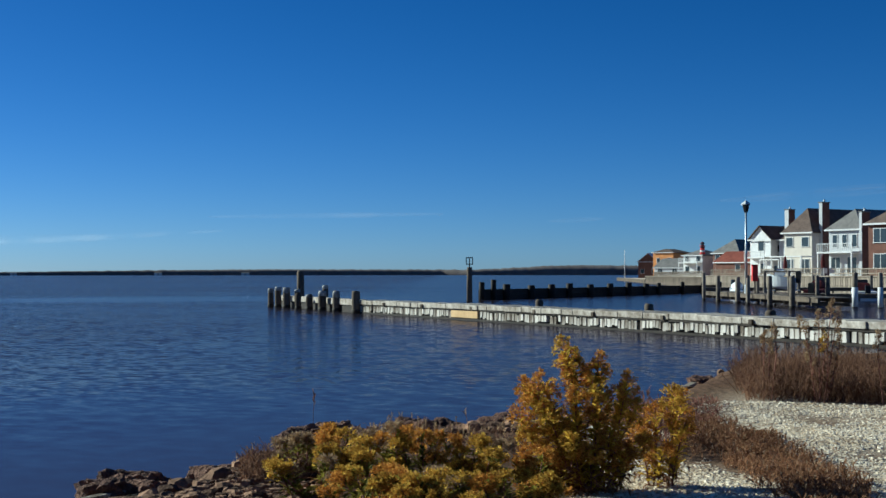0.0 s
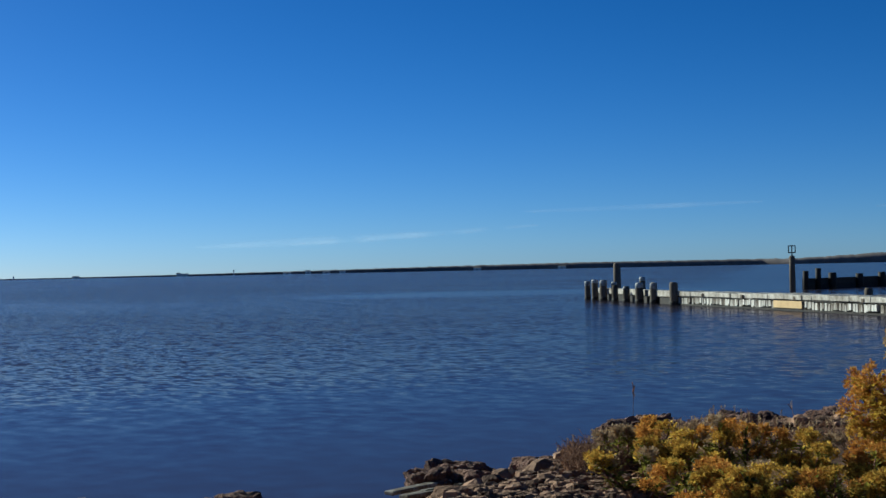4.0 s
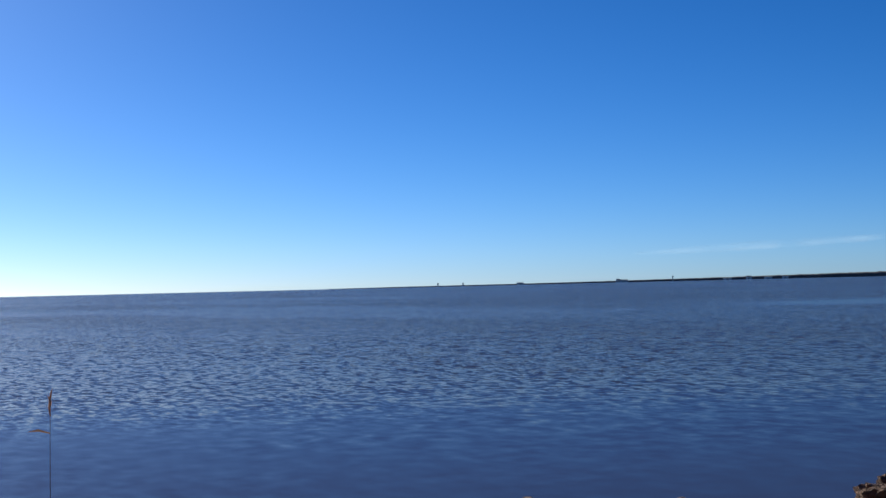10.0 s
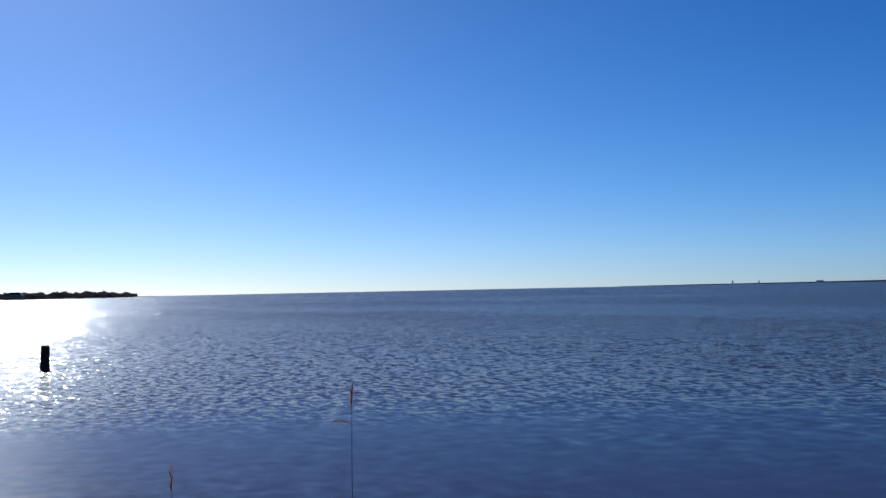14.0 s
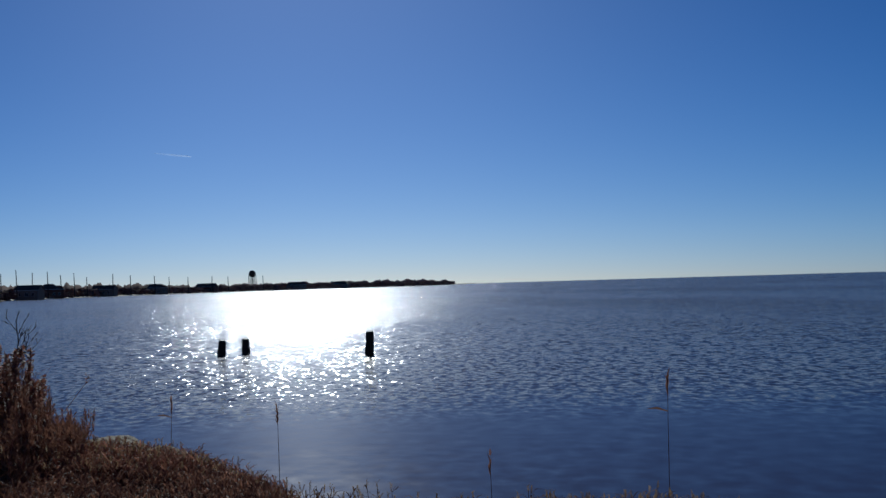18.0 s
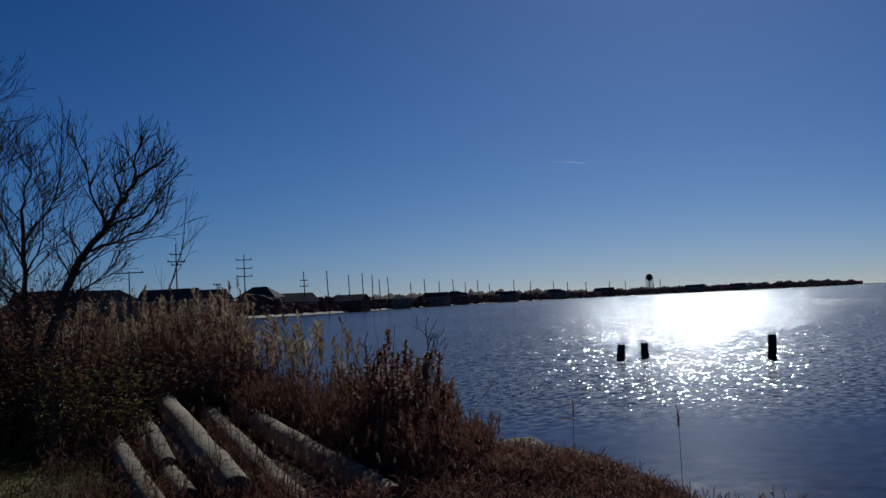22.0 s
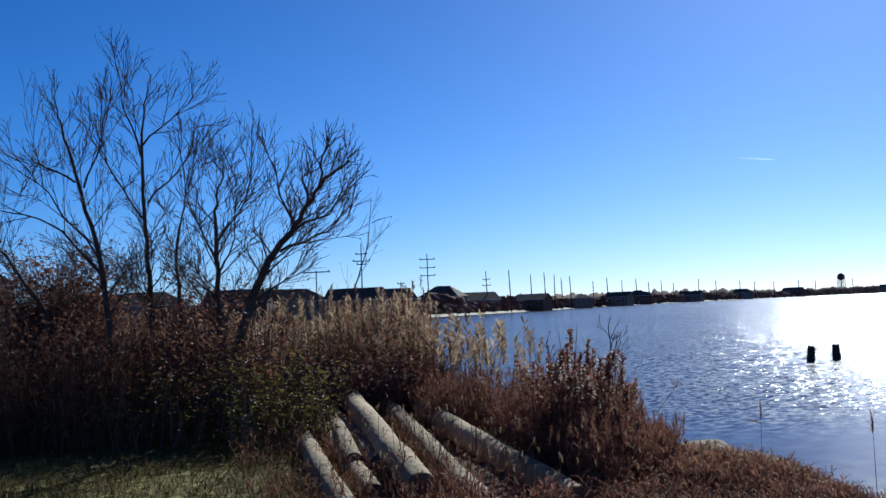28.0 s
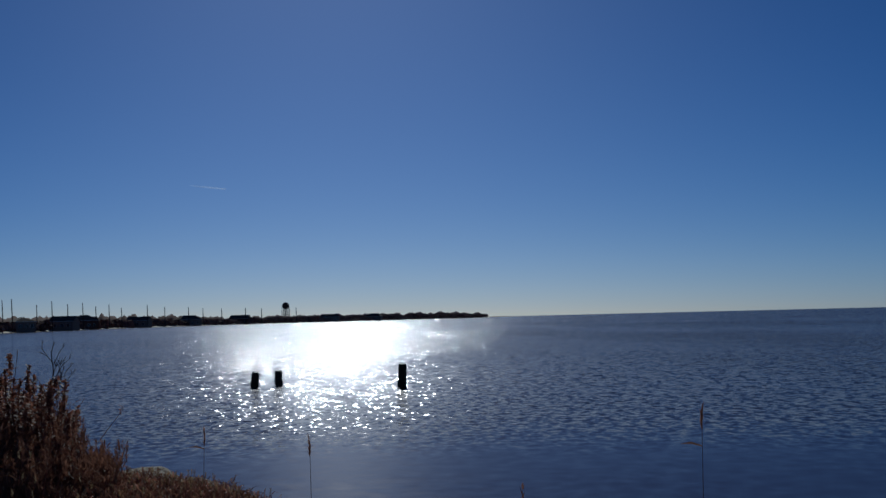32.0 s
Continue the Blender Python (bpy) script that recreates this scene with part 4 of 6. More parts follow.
TWO = lambda xs, zs, w=0.9, h=1.2: [(x, z, w, h) for x in xs for z in zs]
Z0 = 2.0
house((49.0, 141.5), 124, Z0, 7.0, 11, 5.9, 2.6, "hip", "brown_siding", "roof", "two-storey brown house with white-framed windows and brown roof", TWO((-1.9, 0.6), (0.9, 3.7), 1.7, 1.5), TWO((2, 6), (1, 3.8)))
house((50.0, 162.5), 124, Z0, 4.9, 11, 5.9, 2.5, "hip", "grey_siding", "roof_grey", "two-storey pale grey house with a balcony and grey hip roof", TWO((-1.5, 0, 1.5), (3.6,), 0.7, 1.5) + [(-1.4, 0.4, 1.4, 1.9), (1.1, 0.4, 1.4, 1.9)], TWO((3, 7), (1, 3.8)), (2.7, 0.35, 0.4, 7.8, "grey_siding"), None, (-3.0, 2.4, 3.0, 1.7))
house((50.1, 184.3), 124, Z0, 4.9, 14, 6.2, 3.4, "hip", "cream", "roof", "two-storey cream house with brown shingle roof and a tall chimney", TWO((-1.5, 1.3), (4.1,), 1.2, 1.3) + [(-1.5, 0.4, 1.3, 1.9), (1.2, 0.4, 1.6, 1.9)], TWO((3, 8), (1, 3.8)), (2.75, 2.3, 0.55, 10.2, "grey_siding"), None, None)
house((66.0, 188.0), 124, Z0, 9.0, 12, 6.4, 4.2, "hip", "brown_siding", "roof", "dark brown house behind with a broad steep roof", (), TWO((3, 7), (1, 3.8)))
house((52.0, 214.0), 124, Z0, 4.4, 11, 6.0, 2.2, "gable_front", "white", "roof", "narrow white gabled house with a balcony", TWO((0.2,), (4.0,), 1.2, 1.6), TWO((2, 6), (1, 3.8)), None, (0.6, 1.2), (-2.2, 2.2, 3.0, 1.5))
house((56.0, 210.0), 124, Z0, 5.0, 12, 5.9, 3.6, "gable_side", "grey_siding", "roof", "pale two-storey house with brown roof and a tall chimney", TWO((-0.6,), (0.6, 3.7), 1.4, 1.6), TWO((3, 8), (1, 3.8)), (-1.4, 1.3, 0.8, 10.6, "grey_siding"))
house((62.5, 254.0), 124, Z0, 5.0, 8, 4.0, 1.8, "hip", "orange", "roof", "small orange-tan building between the houses", [(0, 1, 1.2, 1.2)])
house((62.4, 288.0), 128, Z0, 7.4, 11, 5.0, 3.0, "hip", "brown_siding", "roof_grey", "broad dark brown house with grey hip roof", TWO((-2.4, 0, 2.4), (1, 3.2), 1.2, 1.2), TWO((3, 8), (1, 3.2)))
house((60.5, 268.0), 128, Z0, 12.0, 8, 2.8, 2.2, "gable_side", "brown_siding", "red_roof", "low brown outbuilding with a dull red roof", [(0, 1, 1.2, 1.2)])
house((56.6, 296.0), 128, Z0, 5.6, 7, 4.6, 1.2, "hip", "white", "roof_grey", "white house with deck rails beside a red-striped tower", TWO((-1.6, 1.6), (0.6, 3.2), 1.2, 1.4), (), None, None, (-2.8, 2.8, 2.9, 1.8))
house((65.6, 370.0), 135, Z0 - 0.4, 14.0, 9, 2.6, 2.6, "gable_side", "grey_siding", "roof_grey", "low grey gabled boathouse on the point", TWO((-5, 0, 5), (0.8,), 1.6, 1.4))
house((67.6, 400.0), 135, Z0 - 0.4, 7.0, 9, 7.4, 1.0, "hip", "orange", "roof", "tall orange-tan house on the point", TWO((-2, 2), (1, 4.2), 1.2, 1.4))
house((70.0, 420.0), 135, Z0 - 0.4, 6.0, 9, 7.8, 1.0, "hip", "orange", "roof", "tall orange-tan house on the point", TWO((-1.6, 1.6), (1, 4.2), 1.2, 1.4))
house((72.5, 462.0), 160, Z0 - 0.4, 7.0, 9, 5.2, 3.0, "gable_front", "brown_siding", "white", "brown house with a white-edged gable on the point", TWO((-2, 2), (1,), 1.2, 1.4))

tower_t = thing("toy_lighthouse", Matrix.Translation((58.2, 293.0, Z0 + 5.0)) @ Matrix.Diagonal((0.42, 0.42, 0.46, 1)), "small red and white banded lighthouse turret on a roof", "lighthouse")
for i, (r0, r1, mat) in enumerate(((1.5, 1.4, "red"), (1.4, 1.3, "white"), (1.3, 1.2, "red"), (1.2, 1.15, "canvas"))):
    part("band", Geo().tube([(0, 0, i * 1.0 - 0.6), (0, 0, i * 1.0 + 0.4)], [r0, r1], 12), M[mat], tower_t)
part("gallery", Geo().tube([(0, 0, 3.4), (0, 0, 3.6)], [1.7, 1.7], 12), M["red"], tower_t)
part("lamp_room", Geo().tube([(0, 0, 3.6), (0, 0, 4.6)], [0.9, 0.9], 10), M["glass"], tower_t)
part("cap", Geo().tube([(0, 0, 4.6), (0, 0, 4.8), (0, 0, 5.6)], [1.3, 1.2, 0.08], 12), M["canvas"], tower_t)

fp = thing("flagpole", Matrix.Translation((66.2, 476.0, 0.5)), "slim white flagpole on the point", "flagpole")
part("pole", Geo().tube([(0, 0, 0), (0, 0, 5.5), (0, 0, 10.4)], [0.16, 0.13, 0.09], 8), M["white"], fp, smooth=True)
part("ball", Geo().lump((0, 0, 10.5), 0.16, random.Random(5), rough=0.0), M["white"], fp)

# timber bulkhead under the houses, with fences
def shore_wall(p0, p1, top, label, planks):
    p0, p1 = Vector((*p0, 0)), Vector((*p1, 0))
    ax = (p1 - p0).normalized()
    ay = Vector((0, 0, 1)).cross(ax)
    m = Matrix(((ax.x, ay.x, 0, p0.x), (ax.y, ay.y, 0, p0.y), (0, 0, 1, 0), (0, 0, 0, 1)))
    t = thing("shore_bulkhead", m, label, "bulkhead", kind="structure")
    ln = (p1 - p0).length
    part("core", Geo().box(0, ln, 0, 26, -0.8, top), M["sand"], t, "made ground behind the bulkhead")
    part("cap", Geo().box(0, ln, -0.3, 0.3, top, top + 0.14, bevel=0.02), M["dock"], t)
    n = int(ln / planks)
    mesh = Geo().box(0, planks * 0.86, -0.16, 0.02, -0.6, top, bevel=0.03).mesh("plank", M["dock" if planks < 1 else "pile"])
    for i in range(n):
        part("plank", mesh, None, t, m=Matrix.Translation((i * planks, 0, 0)))
    return t


shore_wall((41.6, 206.0), (44.2, 112.0), 1.9, "timber bulkhead below the waterfront houses", 0.8)
shore_wall((50.0, 322.0), (41.4, 206.2), 1.7, "timber bulkhead below the waterfront houses", 1.1)
shore_wall((64.0, 480.0), (50.0, 322.3), 0.9, "low pale bulkhead along the point", 1.6)


def fence(p0, p1, z, h, mat, label, gap):
    p0, p1 = Vector((*p0, z)), Vector((*p1, z))
    ax = (p1 - p0).normalized()
    ay = Vector((0, 0, 1)).cross(ax)
    m = Matrix(((ax.x, ay.x, 0, p0.x), (ax.y, ay.y, 0, p0.y), (0, 0, 1, z), (0, 0, 0, 1)))
    t = thing("fence", m, label, "fence", "fences before the houses")
    ln = (p1 - p0).length
    for zz in (0.2, h - 0.12):
        part("rail", Geo().box(0, ln, 0, 0.06, zz, zz + 0.09), M[mat], t)
    mesh = Geo().box(0, gap * 0.3, -0.03, 0, 0.02, h, bevel=0.01).mesh("picket", M[mat])
    for i in range(int(ln / gap)):
        part("picket", mesh, None, t, m=Matrix.Translation((i * gap, 0, 0)))
    return t


fence((43.4, 150.0), (42.7, 176.0), 2.04, 0.9, "dock", "weathered picket fence on the bulkhead", 0.55)
fence((42.45, 184.0), (41.9, 205.0), 2.04, 0.9, "dock", "weathered picket fence on the bulkhead", 0.55)
fence((42.1, 212.0), (48.95, 304.0), 1.84, 0.9, "dock", "grey slatted fence on the bulkhead", 0.5)
fence((44.3, 118.0), (43.5, 146.0), 2.04, 0.8, "dock", "weathered picket fence on the bulkhead", 0.55)


def porch(p, facing, w, out, z, label):
    """A white flat porch roof on slim posts."""
    t = thing("porch", frame_at(p, facing, Z0), label, "porch")
    part("roof", Geo().box(-w / 2, w / 2, -out, 0, z, z + 0.18, bevel=0.03), M["white"], t)
    for i in range(4):
        x = -w / 2 + 0.1 + (w - 0.2) * i / 3
        part("post", Geo().box(x - 0.07, x + 0.07, -out + 0.05, -out + 0.19, 0, z), M["white"], t)
    part("rail", Geo().box(-w / 2, w / 2, -out + 0.06, -out + 0.14, 0.9, 0.98), M["white"], t)
    return t


porch((48.6, 178.6), 124, 5.4, 2.6, 2.5, "white porch roof on slim posts before the cream house")
porch((53.0, 206.5), 124, 4.0, 2.2, 2.4, "white porch roof on slim posts before the pale house")


def parasol(p, z, label):
    t = thing("garden_parasol", Matrix.Translation((p[0], p[1], z)), label, "parasol", "parasols on the terraces")
    part("pole", Geo().tube([(0, 0, 0), (0, 0, 2.5)], [0.04, 0.035], 6), M["metal"], t)
    part("base", Geo().tube([(0, 0, 0), (0, 0, 0.12)], [0.3, 0.26], 10), M["dock"], t)
    part("canopy", Geo().tube([(0, 0, 1.0), (0, 0, 1.5), (0, 0, 2.45), (0, 0, 2.6)], [0.22, 0.26, 0.14, 0.03], 10), M["canvas"] if p[1] > 150 else M["white"], t, "folded canopy")
    return t


for x, y in ((44.0, 168.0), (44.2, 152.0), (43.8, 189.0)):
    parasol((x, y), 1.92, "folded parasol standing on the terrace by the bulkhead")


def deck_chair(p, yaw, z):
    t = thing("terrace_chair", Matrix.Translation((p[0], p[1], z)) @ Matrix.Rotation(radians(yaw), 4, "Z"), "white slatted chair on the terrace", "chair", "chairs on the terraces")
    part("seat", Geo().box(-0.3, 0.3, -0.3, 0.3, 0.38, 0.43, bevel=0.01), M["white"], t)
    part("backrest", Geo().box(-0.3, 0.3, 0.27, 0.32, 0.43, 1.0, bevel=0.01), M["white"], t)
    for x in (-0.27, 0.27):
        for y in (-0.27, 0.27):
            part("leg", Geo().box(x - 0.03, x + 0.03, y - 0.03, y + 0.03, 0, 0.38), M["white"], t)
    return t


for i in range(9):
    deck_chair((44.4 + 0.7 * (i % 3), 146.0 + 5.6 * i), 124 + 40 * (i % 4), 1.92)


# ---- the far shore under the sun ----
wooded_strip("shore_trees", ((58.75, 2300, 6), (59.6, 2200, 9), (60.4, 1950, 9.5), (62, 1800, 9), (64, 1640, 8.5), (66, 1530, 8), (68, 1400, 8), (70, 1260, 7), (72, 1110, 8.5), (75, 900, 8.2), (78, 690, 7), (80, 560, 6.2), (82, 480, 6.0), (84.5, 420, 5.6), (88, 400, 6), (95, 390, 6.5), (110, 380, 7)),
             "bare brown trees and scrub along the far beach", M["shore_woods"], 8, 0.07, 0.4, 30)
FAR_HOUSES = ((84.75, 398, 13, 5.0, 3.4, "hip"), (82.75, 424, 12.5, 3.6, 2.6, "gable_side"), (80.8, 462, 11.5, 3.2, 2.0, "gable_side"), (78.4, 560, 9, 3.4, 1.8, "hip"), (77.0, 650, 12, 3.6, 2.4, "gable_side"), (75.9, 760, 13, 4.2, 3.0, "hip"), (73.9, 900, 15, 3.8, 2.6, "gable_side"), (71.6, 1060, 18, 4.4, 3.0, "hip"),
              (69.6, 1230, 18, 4.4, 3.2, "gable_side"), (65.6, 1480, 20, 4.6, 3.2, "gable_side"), (63.8, 1600, 20, 4.4, 3.4, "hip"), (86.6, 372, 14, 4.6, 3.2, "gable_side"), (88.6, 352, 16, 4.6, 3.4, "gable_side"), (90.8, 340, 18, 4.8, 3.4, "hip"), (93.6, 330, 18, 5.0, 3.4, "gable_side"), (97.0, 330, 20, 5.0, 3.6, "hip"), (100.0, 330, 18, 5.0, 3.2, "gable_side"))
for i, (yw, d, w, h, rise, style) in enumerate(FAR_HOUSES):
    p = at(yw, d + 22)
    house((p.x, p.y), yw + 180 + (25 if i % 2 else -20), 1.0, w, 10, h + 0.3, rise, style, ("taupe", "taupe", "brown_siding")[i % 3], "roof", "low house in shade on the far beach", [(-w * 0.28, 1, 1.6, 1.4), (w * 0.05, 1, 1.6, 1.4), (w * 0.3, 1, 1.2, 1.4)], (), None, None, None, "houses on the far beach")


# pale beach along the far shore
g = Geo()
last = None
yw = 58.7
while yw < 89:
    d = table(FAR, yw)
    n0 = len(g.v)
    g.v += [tuple(at(yw, d - 5, -0.2)), tuple(at(yw, d, 0.3 + 0.1 * noise.noise((yw * 4, 1, 1)))), tuple(at(yw, d + 9, 0.75)), tuple(at(yw, d + 13, 0.2))]
    if last is not None:
        for k in range(3):
            g.f.append((last + k, n0 + k, n0 + k + 1, last + k + 1))
    last = n0
    yw += 0.15
single("beach", g, M["sand"], "narrow strip of pale sand along the far shore", "beach", kind="structure")

# rounded scrub along the far beach
rg = random.Random(33)
g = Geo()
yw = 59.0
while yw < 89:
    d = table(FAR, yw) + 9
    for row in range(3):
        p = at(yw + rg.uniform(-0.1, 0.1), d + row * 9 + rg.uniform(0, 8), 1.0)
        big = rg.uniform(1.5, 3.2) * (1 + 0.3 * row) * (0.85 + 0.6 * noise.noise((yw * 1.7, row, 4)))
        for k in range(4):
            q = p + at(yw + 90, rg.uniform(-1, 1) * big * 0.9, rg.uniform(0, 0.6) * big)
            g.lump(q, big * rg.uniform(0.5, 0.8), rg, (1.2, 1.2, 0.9), 0.45, 5, 8)
    yw += 2.4 / d * 57.3
single("beach_scrub", g, M["shore_woods"], "rounded brown scrub along the far beach", "shrub", kind="stuff")


def utility_pole(yw, d, top, arms, lean, label):
    p = at(yw, d, 0.8)
    t = thing("utility_pole", Matrix.Translation(p) @ Matrix.Rotation(radians(yw), 4, "Z") @ Matrix.Rotation(radians(lean), 4, "Y"), label, "utility pole", "poles along the shore road")
    h = top - 0.8
    r = 0.00024 * d + 0.08
    part("pole", Geo().tube([(0, 0, -0.5), (0, 0, h)], [r * 1.2, r * 0.8], 8), M["pole"], t)
    for i, (zz, w) in enumerate(arms):
        part("crossarm", Geo().box(-w, w, -0.12, 0.12, h - zz - 0.12, h - zz + 0.12), M["pole"], t)
        for k in (-0.9, 0.9):
            part("insulator", Geo().tube([(w * k, 0, h - zz), (w * k, 0, h - zz + 0.5)], [0.12, 0.1], 6), M["pole"], t)
    return t


utility_pole(88.06, 330, 19.5, ((2.6, 1.5), (4.4, 2.2), (5.2, 1.2)), 0.5, "tall timber pole with crossarms behind the reeds")
utility_pole(85.16, 400, 19.2, ((1.6, 2.4), (4.2, 2.4), (6.6, 2.4)), 0.0, "tall timber pole with three long crossarms")
utility_pole(90.03, 300, 12.2, ((0.4, 3.2),), 0.0, "timber pole with one wide crossarm")
utility_pole(82.57, 450, 14.7, ((3.0, 1.2), (5.0, 1.4)), -1.5, "timber pole with short crossarms by the far beach")
utility_pole(86.35, 380, 10.5, ((0.5, 1.0),), 0.0, "short timber pole behind the reeds")
PLAIN = ((81.55, 420, 13.9), (80.64, 500, 14.0), (80.03, 500, 14.6), (79.64, 540, 14.6), (79.30, 600, 14.2), (78.92, 560, 13.9), (77.95, 640, 12.6), (77.33, 640, 14.2), (76.72, 700, 13.6), (76.08, 740, 14.8), (75.55, 800, 13.6), (75.02, 820, 14.8), (74.5, 860, 13.0), (73.45, 920, 15.4), (72.7, 960, 14.6), (71.7, 1020, 14.6), (71.1, 1080, 14.2), (70.3, 1150, 14.4), (69.3, 1200, 15), (68.6, 1280, 15), (67.1, 1380, 16))
for i, (yw, d, top) in enumerate(PLAIN):
    utility_pole(yw, d, top, (), (-2.0, -1.0, -1.6, 0.2, -1.8)[i % 5], "bare leaning timber pole along the far beach")

wt = thing("water_tower", Matrix.Translation(at(67.57, 1560, 1.0)), "dark water tower with a round tank on legs", "water tower")
part("tank", Geo().tube([(0, 0, 15.4), (0, 0, 16.2), (0, 0, 18.2), (0, 0, 20.6), (0, 0, 22.6), (0, 0, 23.4)], [0.8, 3.0, 4.1, 4.1, 2.6, 0.4], 16), M["pole"], wt, smooth=True)
part("riser", Geo().tube([(0, 0, -1), (0, 0, 15.6)], [0.7, 0.7], 8), M["pole"], wt)
for i in range(6):
    a = math.pi * 2 * i / 6 + 0.3
    part("leg", Geo().tube([(5 * math.cos(a), 5 * math.sin(a), -1), (4.2 * math.cos(a), 4.2 * math.sin(a), 17.5)], [0.42, 0.36], 6), M["pole"], wt)
part("walkway", Geo().tube([(0, 0, 17.6), (0, 0, 18.3)], [4.5, 4.5], 16), M["pole"], wt)

# pale raised houses behind the scrub
def scrub_house(yw, d, *rest):
    p = at(yw, d)
    house((p.x, p.y), yw + 180, 1.0, *rest)


# grey walls darkened in colour for the shade of the trees before them
scrub_house(106.5, 150, 7.2, 11, 7.6, 2.8, "gable_front", "grey_chase", "roof_grey", "raised pale house with a gable and long white balcony behind scrub", [(x, 4.1, 0.95, 1.8) for x in (-2.9, -1.7, -0.5, 0.7, 1.9, 3.0)] + [(-0.1, 6.7, 2.0, 1.8), (2.3, 6.7, 1.0, 1.2)], (), (-2.0, -0.2, 1.4, 10.4, "grey_chase"), None, (-5.0, 3.7, 6.4, 2.2), "pale houses behind the scrub")
scrub_house(104.4, 156, 5.6, 10, 6.3, 1.9, "gable_front", "grey_chase", "roof_grey", "lower pale wing with a gable behind scrub", [(-1.2, 4.0, 1.2, 1.6), (1.2, 4.0, 1.2, 1.6)], (), None, None, (-2.8, 3.6, 3.2, 1.8), "pale houses behind the scrub")
scrub_house(103.5, 168, 5.0, 9, 6.4, 1.8, "gable_front", "taupe", "roof", "brown gabled house behind scrub", [(0, 4.2, 1.4, 1.4)], (), None, None, None, "pale houses behind the scrub")
scrub_house(109.6, 152, 9.4, 9, 7.2, 3.0, "gable_side", "grey_chase", "roof", "grey house with a dark roof behind scrub", [(-2, 4.2, 1.6, 1.6), (1.5, 4.2, 1.6, 1.6)], (), None, None, None, "pale houses behind the scrub")

# small white houses on the far side of the bay
for yw, w, h in ((25.0, 26, 7), (25.25, 12, 9), (29.5, 22, 6), (18.2, 20, 8), (18.9, 24, 7), (19.7, 18, 9), (20.6, 26, 6), (33.1, 4, 9), (32.0, 4, 8), (12.3, 24, 8), (8.6, 26, 8), (22.9, 3, 13)):
    p = at(yw, 4280)
    house((p.x, p.y), yw + 180, -0.2, w, 14, h, h * 0.35, "gable_side", "white", "roof_grey", "tiny white building on the far side of the bay", [(0, h * 0.3, w * 0.3, h * 0.3)], group="white buildings across the bay")

# a short vapour trail and thin cirrus streaks, very far off
def sky_streak(name, a, b, r, mat, label):
    """A long thin wisp between two directions (direction, angle above the level)."""
    k = 24
    pts = [at(a[0] + (b[0] - a[0]) * i / k, 4600, EYE + 4600 * math.tan(radians(a[1] + (b[1] - a[1]) * i / k))) for i in range(k + 1)]
    ob = single(name, Geo().tube(pts, [0.4 + r * math.sin(math.pi * (0.04 + 0.92 * i / k)) ** 0.7 for i in range(k + 1)], 8), M[mat], label, "cloud", kind="stuff", smooth=True)
    ob.visible_shadow = False
    return ob


sky_streak("vapour_trail", (71.6, 5.93), (70.04, 5.76), 3.2, "trail", "short white vapour trail in the sky")
for a, b, r in (((-4.6, 2.32), (-7.0, 2.43), 8), ((-12.0, 3.15), (-20.5, 3.6), 14), ((-13.0, 3.3), (-19.5, 3.75), 9), ((24.5, 1.2), (12.6, 1.66), 16), ((20.5, 1.25), (9.6, 1.9), 10), ((10.2, 2.5), (0.0, 2.66), 9)):
    sky_streak("cirrus_streak", a, b, r, "cirrus", "thin faint streak of cirrus above the horizon")


# ---- bank: rocks, logs, plants ----
def rock_geo(size, squash, seed, rough=0.2):
    """A broken boulder."""
    bm = bmesh.new()
    bmesh.ops.create_icosphere(bm, subdivisions=4, radius=1.0)
    off = Vector((seed * 3.7, seed * 1.3, 0))
    for v in bm.verts:
        k = 1 + rough * 1.8 * noise.noise(v.co * 1.1 + off) + rough * noise.noise(v.co * 2.9 + off) + rough * 0.75 * noise.noise(v.co * 6 + off) + rough * 0.5 * noise.noise(v.co * 14 + off)
        c = v.co * (k - rough * 0.9 * abs(noise.noise(v.co * 2.1 - off)))
        for ax in range(3):
            c[ax] = c[ax] if abs(c[ax]) < 0.8 else math.copysign(0.8 + (abs(c[ax]) - 0.8) * 0.45, c[ax])
        v.co = Vector((c.x * size * squash[0], c.y * size * squash[1], c.z * size * squash[2]))
    me = bpy.data.meshes.new("rock")
    bm.to_mesh(me)
    bm.free()
    return me


rng = random.Random(21)
variants = []
for i in range(9):
    me = rock_geo(1.0, (1.15, 1.0, 0.85), i + 1, 0.3)
    me.materials.append(M["stone"])
    variants.append(me)


def rock(yw, d, s, top, me, label, flat=1.0):
    p = at(yw, d)
    ob = new("rock", me)
    ob.matrix_basis = Matrix.Translation((p.x, p.y, top - s * 0.84 * flat)) @ Matrix.Rotation(radians(rng.uniform(0, 360)), 4, "Z") @ Matrix.Rotation(radians(rng.uniform(-14, 14)), 4, "X") @ Matrix.Diagonal((s, s, s * flat, 1))
    return tagged(ob, label, "rock", "rocks along the bank")


